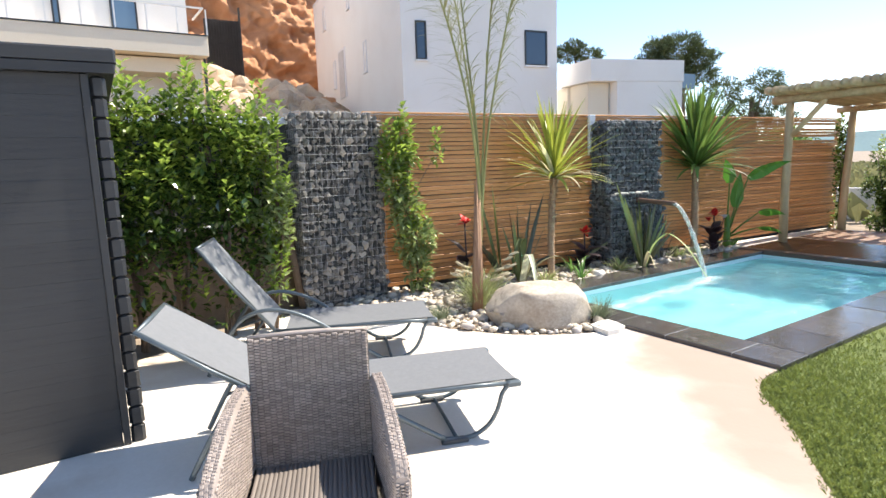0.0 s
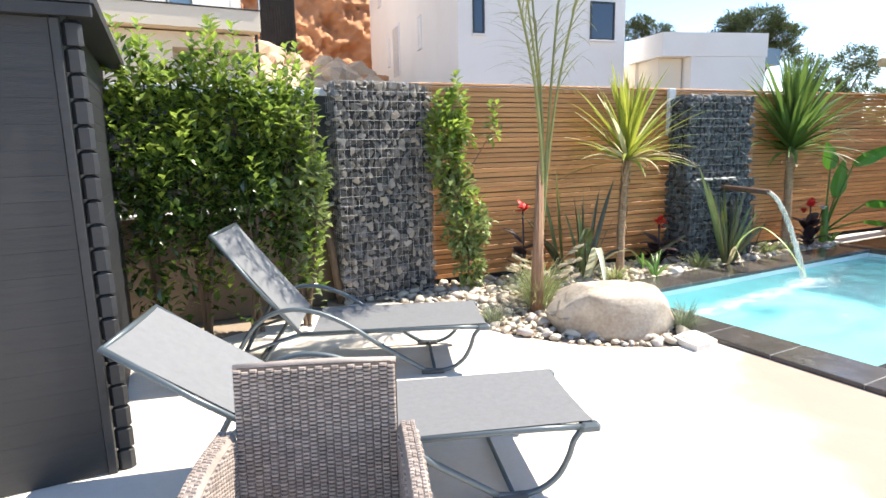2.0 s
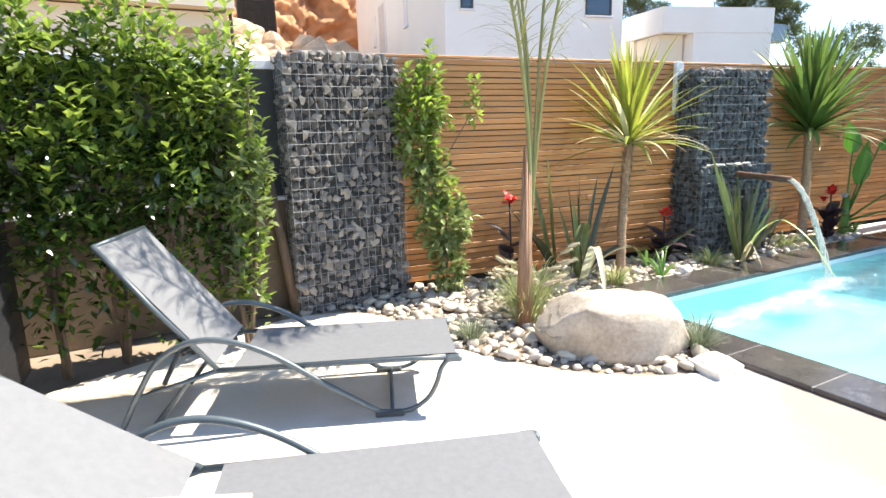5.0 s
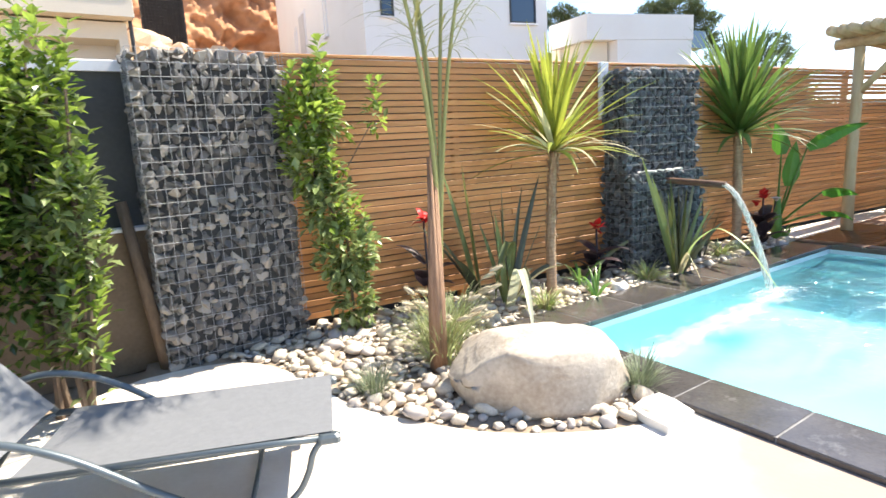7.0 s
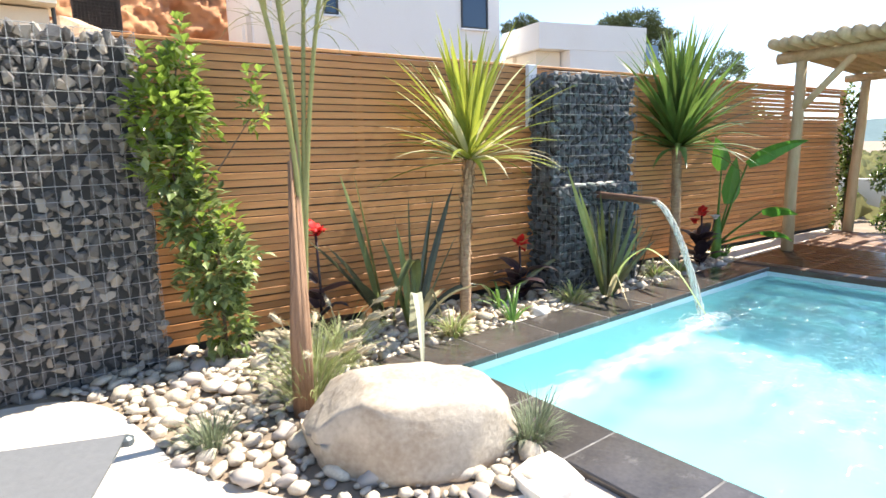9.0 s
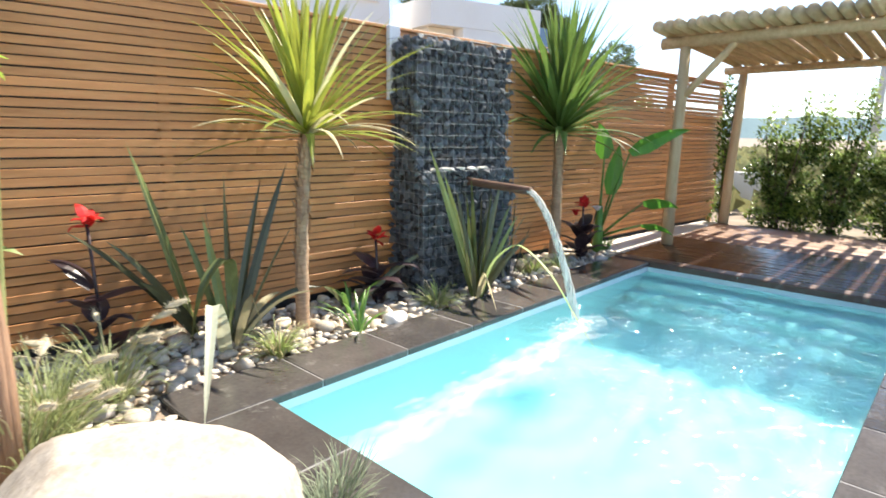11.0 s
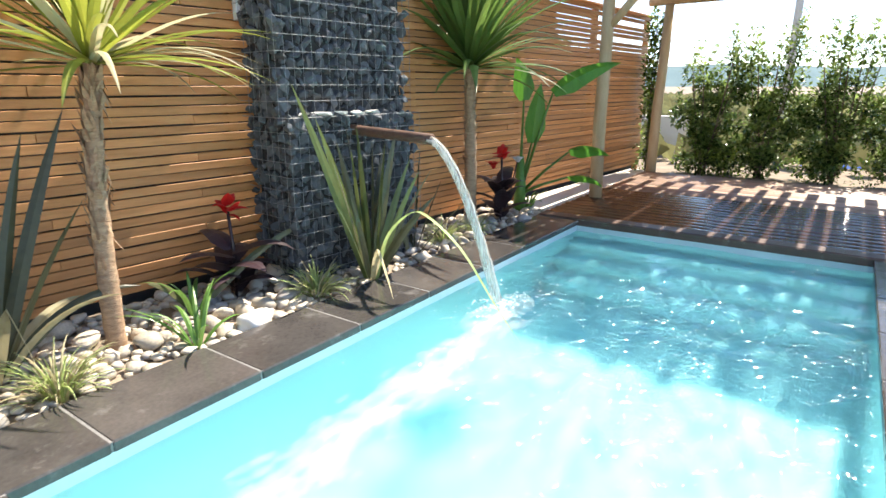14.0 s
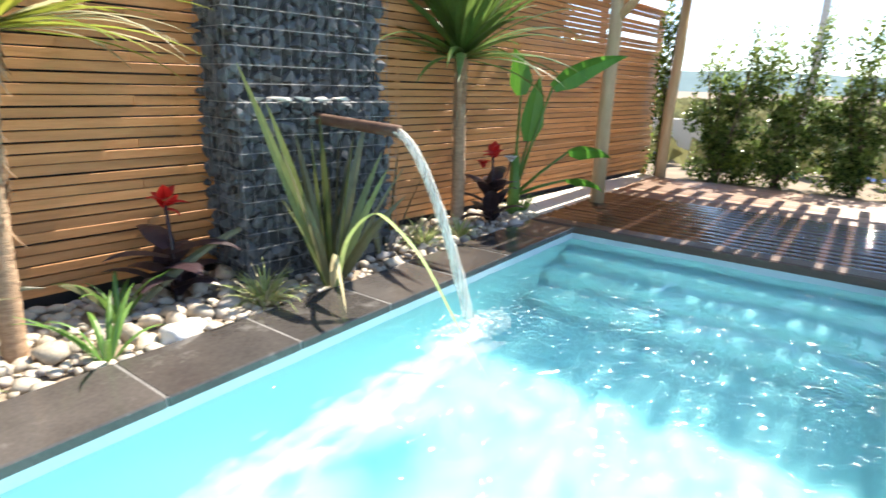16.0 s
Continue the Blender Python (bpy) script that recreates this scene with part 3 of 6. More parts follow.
pool = thing("pool", "small rectangular pool lined in pale turquoise", "pool", kind="structure")
part("basin", g, M["liner"], pool, "pale turquoise pool liner").cycles.is_caustics_receiver = True
g = Geo()
t = 0.004
g.box(PX0 + t, PY1 - 0.006, ZW - 0.05, PX1 - t, PY1 - 0.002, -0.042)
g.box(PX0 + t, PY0 + 0.002, ZW - 0.05, PX1 - t, PY0 + 0.006, -0.042)
g.box(PX0 + 0.002, PY0 + 0.008, ZW - 0.05, PX0 + 0.006, PY1 - 0.008, -0.042)
g.box(PX1 - 0.006, PY0 + 0.008, ZW - 0.05, PX1 - 0.002, PY1 - 0.008, -0.042)
part("waterline_band", g, M["band"], pool, "pale band above the water line")
for i in range(3):
    g = Geo().bevel_box(PX1 - 0.27 * (3 - i), PY0 + 0.008, Z0 + 0.005, PX1 - 0.008, PY1 - 0.008, -0.36 - 0.27 * (2 - i), 0.04)
    part("step", g, M["liner"], pool).cycles.is_caustics_receiver = True


def wave(x, y):
    r = math.hypot(x - 7.82, y - 5.45)
    w = 0.0018 * math.sin(17 * math.sqrt(r * r + 0.04)) * math.exp(-1.0 * r)
    k = 0.51 + 0.48 * math.tanh((x - 8.0) * 1.5)
    return w + (0.0035 + 0.0065 * k) * noise.noise(Vector((x * 2.2, y * 3.0, 1.7))) + k * 0.004 * noise.noise(Vector((x * 6, y * 8, 4.1))) + k * 0.0014 * noise.noise(Vector((x * 15, y * 19, 7.1)))


NX, NY = 260, 140
g = Geo()
g.add([(PX0 + 0.003 + (PX1 - PX0 - 0.006) * i / NX, PY0 + 0.003 + (PY1 - PY0 - 0.006) * j / NY, 0) for j in range(NY + 1) for i in range(NX + 1)],
      [(j * (NX + 1) + i, j * (NX + 1) + i + 1, (j + 1) * (NX + 1) + i + 1, (j + 1) * (NX + 1) + i) for j in range(NY) for i in range(NX)])
g.v = [(x, y, ZW + wave(x, y)) for x, y, _ in g.v]
pool_water = single("water", g, M["water"], "clear rippling turquoise pool water", "water", kind="structure", smooth=True)
pool_water.cycles.is_caustics_caster = True

# coping of dark slate slabs
coping = thing("coping", "dark wet slate coping round the pool", "coping", kind="structure")
LEFT = [4.78, 5.55, 6.24, 6.92, 7.58, 8.24, 8.9, 9.56, 10.17]
for a, b in zip(LEFT, LEFT[1:]):
    part("slab", Geo().bevel_box(a + 0.0025, PY1 - 0.035, -0.045, b - 0.0025, 6.24, rnd(-0.002, 0.002), 0.007), M["slate"], coping)
NEAR = [2.84, 3.25, 3.9, 4.49, 5.08, PY1 - 0.035]
for a, b in zip(NEAR, NEAR[1:]):
    part("slab", Geo().bevel_box(4.78, a + 0.0025, -0.045, PX0 + 0.035, b - 0.0025, rnd(-0.002, 0.002), 0.007), M["slate"], coping)
x = PX0 + 0.035
while x < PX1 - 0.1:
    e = min(x + 0.65, PX1 + 0.03)
    part("slab", Geo().bevel_box(x + 0.0025, 2.84, -0.045, e - 0.0025, PY0 + 0.035, rnd(-0.002, 0.002), 0.007), M["slate"], coping)
    x = e
part("mortar", Geo().box(4.785, PY1 - 0.03, -0.044, 10.16, 6.235, -0.003).box(4.785, 2.845, -0.044, PX0 + 0.03, PY1 - 0.032, -0.003).box(PX0 + 0.031, 2.845, -0.044, PX1 + 0.02, PY0 + 0.03, -0.003), M["joint"], coping, "dark grey mortar joints")
# rough stone edge below the coping
g = Geo()
y = 2.86
while y < 4.3:
    e = y + rnd(0.08, 0.2)
    g.bevel_box(4.783 + rnd(0, 0.012), y, -0.098, 4.9, e - 0.008, -0.047, 0.006)
    y = e
part("edge_course", g, M["slate"], coping, "rough slate edge course", kind="stuff")

# timber deck beyond the pool
deck = thing("deck", "wet reddish-brown timber deck under the pergola", "deck", kind="structure")


def crowned_board(x0, x1, y0, y1, z, rise=0.011):
    """A deck board whose top is slightly domed across its width."""
    g, n = Geo(), 10
    prof = [(x0, -0.05), (x0, z - rise - 0.004)] + [(x0 + (x1 - x0) * (i + 0.3) / (n + 0.6), z - rise * abs(2 * i / n - 1) ** 1.6) for i in range(n + 1)] + [(x1, z - rise - 0.004), (x1, -0.05)]
    m = len(prof)
    g.v = [(x, y0, h) for x, h in prof] + [(x, y1, h) for x, h in prof]
    g.f = [(i, i + 1, m + i + 1, m + i) for i in range(m - 1)] + [tuple(range(m - 1, -1, -1)), tuple(range(m, 2 * m))]
    g.f = [f[::-1] for f in g.f]
    return g


x = PX1 + 0.06
part("board", Geo().bevel_box(PX1 - 0.025, 1.0, -0.06, x + 0.10, 6.24, 0.012, 0.012), M["nosing"], deck, "rounded brown nosing board")
x += 0.11
while x < 13.9:
    part("board", crowned_board(x, x + 0.133, 1.0, 6.26 + rnd(-0.01, 0.01), rnd(-0.002, 0.003)), M["deck"] if x < 12.1 else M["deckdry"], deck, smooth=True)
    x += 0.142
# black underside gives the gaps between boards their shade
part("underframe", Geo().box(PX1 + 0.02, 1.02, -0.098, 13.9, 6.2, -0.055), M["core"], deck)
single("path", slab_from([(10.3, 6.285), (14.3, 6.285), (14.3, 6.62), (10.3, 6.9)], -0.099, -0.03), M["patio"], "pale strip of concrete between deck and fence", "path", kind="structure")

# ---------- boundary walls ----------
FA = math.atan2(-0.085, 1)


def fence_y(x):
    return 7.48 - 0.085 * (x - 4)


FM = pose(3.55, fence_y(3.55), 0, 0, 0, math.degrees(FA))
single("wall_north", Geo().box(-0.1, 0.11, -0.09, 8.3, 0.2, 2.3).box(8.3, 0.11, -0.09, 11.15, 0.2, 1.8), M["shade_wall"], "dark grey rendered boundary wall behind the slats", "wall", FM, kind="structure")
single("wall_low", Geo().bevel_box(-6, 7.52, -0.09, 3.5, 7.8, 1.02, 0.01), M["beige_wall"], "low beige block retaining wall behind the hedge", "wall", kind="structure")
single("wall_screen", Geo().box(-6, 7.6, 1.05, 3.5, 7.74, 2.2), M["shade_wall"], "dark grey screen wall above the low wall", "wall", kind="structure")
single("wall_ledge", Geo().bevel_box(-6, 7.48, 1.02, 3.5, 7.8, 1.05, 0.006), M["cap"], "pale ledge on the low wall", "trim", kind="structure")
single("wall_cap", Geo().bevel_box(-6, 7.56, 2.2, 3.52, 7.8, 2.28, 0.008), M["cap"], "pale cap along the screen wall", "trim", kind="structure")

# ---------- shed ----------
shed = thing("shed", "charcoal-stained timber shed with interlocking log corners", "shed", pose(0.345, 4.66, -0.035, 0, 0, -2.3))
for i in range(19):
    z = 0.005 + i * 0.12
    part("board", Geo().bevel_box(-4, 0.0, z, 0.0, 0.045, z + 0.1198, 0.001), M["shed"], shed)
    # tongue of the front board past the side wall
    part("log_end", Geo().bevel_box(0.046, 0.002, z + 0.0005, 0.13 + rnd(-0.004, 0.004), 0.043, z + 0.1192, 0.02), M["shed"], shed)
    part("side_board", Geo().bevel_box(0.0, 0.046, z + 0.06, 0.045, 2.2, z + 0.1795, 0.004), M["shed"], shed)
part("corner_trim", Geo().bevel_box(0.003, -0.014, 0.0, 0.044, 0.045, 2.284, 0.004), M["shed"], shed, "upright corner trim board")
part("roof", Geo().bevel_box(-4.2, -0.06, 2.349, 0.195, 2.4, 2.43, 0.012), M["shed"], shed, "charcoal flat roof")
part("fascia", Geo().bevel_box(-4.18, -0.055, 2.288, 0.185, -0.02, 2.347, 0.006), M["shed"], shed, "charcoal fascia board under the roof")

# ---------- slatted cedar fence ----------
fence = thing("fence", "horizontal cedar slat fence, warm orange-brown", "fence", FM, kind="structure")
PITCH = 0.0608
CUTS = [0.0, 1.85, 3.7, 5.55, 7.4, 9.25, 11.1]
slat_meshes = {}
for r in range(38):
    cuts = [0.0] + [c + 0.9 * (r * 5 % 4) - 1.2 for c in CUTS[2:-1:2]] + [11.1]
    for c0, c1 in zip(cuts, cuts[1:]):
        key = round(c1 - c0, 3)
        if r in (31, 33, 35) and c0 > 8:
            c1 = 9.2
            key = round(c1 - c0, 3)
        if key < 0.05:
            continue
        if (key, r % 3) not in slat_meshes:
            slat_meshes[(key, r % 3)] = Geo().bevel_box(0.001, -0.011, 0, key - 0.001, 0.011, PITCH - (0.009, 0.011, 0.007)[r % 3], 0.003).mesh("slat", M["cedar"])
        part("slat", slat_meshes[(key, r % 3)], None, fence, m=pose(c0, rnd(-0.002, 0.002), 0.03 + r * PITCH + rnd(-0.0015, 0.0015)))
for c1 in CUTS[1:]:
    part("post", Geo().bevel_box(c1 - 0.035, 0.014, -0.09, c1 + 0.035, 0.09, 2.34, 0.005), M["cedar"], fence)
part("top_rail", Geo().bevel_box(-0.05, -0.03, 0.03 + 38 * PITCH, 11.12, 0.05, 0.055 + 38 * PITCH, 0.004), M["cedar"], fence)

single("pale_board", Geo().bevel_box(3.74, -0.09, 1.72, 3.86, -0.034, 2.36, 0.006), M["cap"], "pale upright board fixed to the fence by the gabion", "board", FM)

# ---------- gabions ----------
STONES = {}
for kind_name in ("stone", "stoneblue"):
    STONES[kind_name] = []
    for k in range(7):
        pts = []
        for _ in range(13):
            p = Vector((random.gauss(0, 1), random.gauss(0, 1), random.gauss(0, 1))).normalized() * rnd(0.8, 1.05)
            pts.append((p.x, p.y * 0.8, p.z * 0.66))
        STONES[kind_name].append(from_bm("stone", hull(pts), M[kind_name], False))


def stone_faces(w, d, h, px, pz, top=True, left=True, right=True, z_from=0.0):
    """Places for stones just behind the wire of a cage."""
    spots = []
    for r in range(int((h - z_from) / pz)):
        z = z_from + (r + 0.5) * pz
        off = (r % 2) * 0.5
        for c in range(int(w / px)):
            spots.append((0, ((c + 0.5 + off * 0.8) * px % w, 0.045, z)))
        for c in range(int(d / px)):
            if left:
                spots.append((1, (0.045, (c + 0.5) * px, z)))
            if right:
                spots.append((1, (w - 0.045, (c + 0.5) * px, z)))
    if top:
        for c in range(int(w / px)):
            for e in range(max(1, int(d / px))):
                spots.append((1, ((c + 0.5) * px, (e + 0.5) * px, h - 0.02)))
    return spots


def cage(g, w, d, h, nx, step, r=0.0017, z0=0.0):
    for i in range(nx + 1):
        x = w * i / nx
        g.tube([(x, 0, z0), (x, 0, h)], r, 4, False)
    k = int(round((h - z0) / step))
    for i in range(k + 1):
        z = z0 + (h - z0) * i / k
        for a, b in (((0, 0), (w, 0)), ((0, 0), (0, d)), ((w, 0), (w, d))):
            g.tube([(*a, z), (*b, z)], r * 1.15, 4, False)
    for j in range(1, max(2, int(d / (w / nx)))):
        y = j * w / nx
        for x in (0, w):
            g.tube([(x, y, z0), (x, y, h)], r, 4, False)
    for i in range(0, nx + 1, 2):
        g.tube([(w * i / nx, 0, h), (w * i / nx, d, h)], r, 4, False)
    return g


def fill(parent, spots, kind_name, size, budget, mo=None):
    random.shuffle(spots)
    spots.sort(key=lambda s: s[0])
    rest = Geo()
    cached = [faces_of(me) for me in STONES[kind_name]]
    for i, (_, p) in enumerate(spots):
        s = size * rnd(0.78, 1.25)
        m = pose(p[0] + rnd(-0.025, 0.025), p[1] + rnd(0.0, 0.02), p[2] + rnd(-0.025, 0.025)) @ turn() @ Matrix.Diagonal((s, s, s, 1))
        if mo is not None:
            m = mo @ m
        k = random.randrange(7)
        if i < budget:
            part("stone", STONES[kind_name][k], None, parent, m=m)
        else:
            rest.add(*cached[k], m)
    part("stone_fill", rest, M[kind_name], parent, kind="stuff")


gabion = thing("gabion", "tall wire gabion filled with grey stones, by the hedge", "gabion", pose(2.5, 7.19, -0.06, 0, 0, 0), "gabion pillars")
# added black box paints the deep shade behind the stones
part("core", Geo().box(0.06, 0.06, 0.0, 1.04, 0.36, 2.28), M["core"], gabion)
part("wire_cage", cage(Geo(), 1.10, 0.42, 2.38, 16, 0.1), M["wire"], gabion, "galvanised wire mesh", kind="stuff")
fill(gabion, stone_faces(1.10, 0.4, 2.36, 0.078, 0.066), "stone", 0.06, 300)

gab_b = thing("gabion", "stepped wire gabion of blue-grey stones with a water spout", "gabion", pose(7.22, 6.62, -0.06, 0, 0, -6.5), "gabion pillars")
# two added black boxes, again for shade between the stones
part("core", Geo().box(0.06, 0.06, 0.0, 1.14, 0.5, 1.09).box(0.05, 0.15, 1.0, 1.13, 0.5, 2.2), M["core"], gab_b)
part("wire_cage", cage(Geo(), 1.2, 0.55, 1.16, 17, 0.1), M["darkwire"], gab_b, "galvanised wire mesh", kind="stuff")
up = pose(-0.01, 0.09, 0)
g = cage(Geo(), 1.2, 0.46, 2.3, 17, 0.1, z0=1.16)
g.v = [(x - 0.01, y + 0.09, z) for x, y, z in g.v]
part("wire_cage", g, M["darkwire"], gab_b, "galvanised wire mesh", kind="stuff")
fill(gab_b, stone_faces(1.2, 0.55, 1.15, 0.078, 0.066, right=False), "stoneblue", 0.057, 200)
fill(gab_b, stone_faces(1.2, 0.46, 2.28, 0.078, 0.066, z_from=1.15, right=False), "stoneblue", 0.057, 100, up)

# pale flat stones on the step of the gabion
for i in range(5):
    w = rnd(0.06, 0.09)
    me = from_bm("flat_stone", hull([(rnd(-1, 1) * w, rnd(-1, 1) * 0.05, rnd(-1, 1) * 0.016) for _ in range(16)]), M["slab"], False)
    single("flat_stone", me, M["slab"], "pale flat stone lying on the gabion step", "stone", pose(7.36 + i * 0.15, 6.635 - i * 0.017, 1.115 + rnd(0, 0.008), 0, 0, rnd(-25, 25)), "flat stones on the gabion")

# ---------- water spout ----------
spout = thing("water_spout", "rusty iron pipe pouring water into the pool", "spout", pose(7.76, 5.89, 0.965, 0, 0, 0))
path = [(0.03 - 0.02 * i / 5, 0.78 * (1 - i / 5), 0.035 - 0.035 * i / 5) for i in range(6)]
g = Geo().tube(path, 0.036, 14, False)
g.tube(path[::-1], 0.029, 14, False)
n = len(g.v)
g.f += [(70 + j, 70 + (j + 1) % 14, 84 + (-j - 1) % 14, 84 + (-j) % 14) for j in range(14)]
part("pipe", g, M["rust"], spout, "rusty brown iron pipe", smooth=True)


def jet_path(k):
    return [(0.0 + 0.16 * s * s + k, 0.03 - 0.46 * s, 0.0 - 0.02 * s - 1.06 * s * s) for s in (i / 22 for i in range(23))]


g = Geo()
for k, r0 in ((0.0, 0.026), (0.014, 0.014), (-0.016, 0.012)):
    pth = jet_path(k)
    g.tube(pth, [r0 * (1 + 0.22 * noise.noise(Vector((i * 0.6, k * 50, 2)))) * (1 + 0.4 * i / 22) for i in range(23)], 10)
part("water_stream", g, M["jet"], spout, "falling stream of clear water", smooth=True)
foam = Geo()
ball = faces_of(from_bm("drop", pebble_bm(3, 1, 0.1, (1, 1, 0.7)), M["foam"]))
for i in range(520):
    a, r = rnd(0, 6.283), abs(random.gauss(0, 0.32)) * (1 + 0.4 * noise.noise(Vector((math.cos(a) * 2, math.sin(a) * 2, 5))))
    x, y = 7.86 + r * math.cos(a) * 1.3 + 0.1 * r, 5.40 + r * math.sin(a) * 0.75
    s = rnd(0.002, 0.007) * (1.15 - min(1, r * 1.5))
    if s > 0.002 and y < PY1 - 0.03:
        foam.add(*ball, pose(x, y, ZW + wave(x, y) + rnd(-0.003, 0.012 * (1 - min(1, r * 3)))) @ Matrix.Diagonal((s * 1.6, s * 1.6, s, 1)))
g, NR, NA = Geo(), 26, 48
for i in range(NR + 1):
    for j in range(NA):
        r, a = 0.2 * i / NR, 2 * math.pi * j / NA
        x, y = 7.86 + r * math.cos(a) * 1.35, min(PY1 - 0.02, 5.36 + r * math.sin(a) * 0.8)
        g.v.append((x, y, ZW + wave(x, y) + 0.004 + 0.02 * max(0, 1 - r * 4) * (1 + noise.noise(Vector((x * 30, y * 30, 0))))))
g.f = [(i * NA + j, i * NA + (j + 1) % NA, (i + 1) * NA + (j + 1) % NA, (i + 1) * NA + j) for i in range(NR) for j in range(NA)]
single("foam_film", g, foam_film_material(), "thin broken film of foam on the water", "foam", kind="stuff", smooth=True)
FROTH = pose(5.3, 5.16, 0, 0, 0, 3.6)
g, NU, NV = Geo(), 60, 10
for j in range(NV + 1):
    for i in range(NU + 1):
        q = FROTH @ Vector((2.5 * i / NU, 0.5 * (j / NV - 0.5), 0))
        g.v.append((2.5 * i / NU, 0.5 * (j / NV - 0.5), ZW + wave(q.x, q.y) + 0.007))
g.f = [(j * (NU + 1) + i, j * (NU + 1) + i + 1, (j + 1) * (NU + 1) + i + 1, (j + 1) * (NU + 1) + i) for j in range(NV) for i in range(NU)]
single("froth_streak", g, froth_streak_material(), "faint streak of froth drifting along the pool wall", "foam", FROTH, kind="stuff", smooth=True)
single("splash_foam", foam, M["foam"], "white foam where the stream meets the pool", "foam", kind="stuff", smooth=True)


# ---------- sun loungers ----------
def lounger(m, back_deg, label):
    top = thing("sun_lounger", label, "sun lounger", m, "sun loungers")
    W = 0.325
    for s in (-1, 1):
        y = s * W
        part("side_rail", Geo().tube([(-0.02, y, 0.335), (0.25, y, 0.345), (1.34, y, 0.35)], 0.016, 10), M["tube"], top, smooth=True)
        leg = [(-0.03, y, 0.335), (0.03, y, 0.325), (0.075, y, 0.27), (0.10, y, 0.19), (0.15, y, 0.10), (0.23, y, 0.04), (0.33, y, 0.018), (0.45, y, 0.03)]
        part("leg", Geo().tube(smooth_line(leg, 4), 0.015, 8), M["tube"], top, smooth=True)
        arm = [(0.45, y, 0.03), (0.75, s * (W + 0.02), 0.235), (1.02, s * (W + 0.035), 0.43), (1.25, s * (W + 0.04), 0.53), (1.45, s * (W + 0.04), 0.54), (1.63, s * (W + 0.035), 0.45), (1.77, s * (W + 0.02), 0.25), (1.90, y, 0.012)]
        part("armrest", Geo().tube(smooth_line(arm, 5), 0.017, 10), M["tube"], top, "curved tube armrest", smooth=True)
        part("rear_leg", Geo().tube([(1.34, y, 0.35), (1.5, y * 0.97, 0.30), (1.72, y * 0.95, 0.012)], 0.014, 8), M["tube"], top, smooth=True)
        part("rear_stay", Geo().tube([(1.34, y, 0.345), (1.80, s * (W + 0.015), 0.22)], 0.012, 8), M["tube"], top, smooth=True)
        part("foot_pad", Geo().bevel_box(0.30, y - 0.022, 0.0, 0.47, y + 0.022, 0.03, 0.008), M["plastic"], top, "dark plastic foot")
        part("end_cap", Geo().bevel_box(-0.05, y - 0.03, 0.32, 0.05, y + 0.03, 0.358, 0.012), M["tube"], top)
    part("cross_bar", Geo().tube([(0.0, -W, 0.335), (0.0, W, 0.335)], 0.014, 8), M["tube"], top, smooth=True)
    part("cross_bar", Geo().tube([(0.37, -W, 0.02), (0.37, W, 0.02)], 0.012, 8), M["tube"], top, smooth=True)
    part("cross_bar", Geo().tube([(1.72, -W * 0.95, 0.04), (1.72, W * 0.95, 0.04)], 0.012, 8), M["tube"], top, smooth=True)

    def sheet(x0, x1, sag):
        g, nx, ny = Geo(), 14, 8
        for z in (0.003, -0.003):
            k = len(g.v)
            for i in range(nx + 1):
                for j in range(ny + 1):
                    u, v = i / nx, j / ny
                    g.v.append((x0 + (x1 - x0) * u, -W + 2 * W * v, z - sag * math.sin(math.pi * v) ** 0.8 * (0.6 + 0.4 * math.sin(math.pi * u))))
            for i in range(nx):
                for j in range(ny):
                    a = k + i * (ny + 1) + j
                    q = (a, a + ny + 1, a + ny + 2, a + 1)
                    g.f.append(q if z > 0 else q[::-1])
        return g

    part("seat_sling", sheet(-0.02, 1.25, 0.02), M["sling"], top, "taut grey mesh fabric", smooth=True, m=pose(0, 0, 0.362))
    back = part("backrest", sheet(0.03, 0.92, 0.015), M["sling"], top, "grey mesh backrest", smooth=True, m=pose(1.33, 0, 0.365, 0, -back_deg, 0))
    for s in (-1, 1):
        part("back_rail", Geo().tube([(0, s * W, -0.012), (0.5, s * W, -0.02), (0.93, s * W, -0.006)], 0.015, 8), M["tube"], back, smooth=True)
    part("back_bar", Geo().tube([(0.92, -W, -0.008), (0.92, W, -0.008)], 0.014, 8), M["tube"], back, smooth=True)
    return top


def along(fx, fy, hx, hy):
    return pose(fx, fy, -0.033, 0, 0, math.degrees(math.atan2(hy - fy, hx - fx)))


lounger(along(2.52, 3.6, 0.55, 4.3), 34, "grey mesh sun lounger with a half-raised back")
lounger(along(2.92, 5.15, 1.16, 5.885), 52, "grey mesh sun lounger with its back raised, beside the hedge")


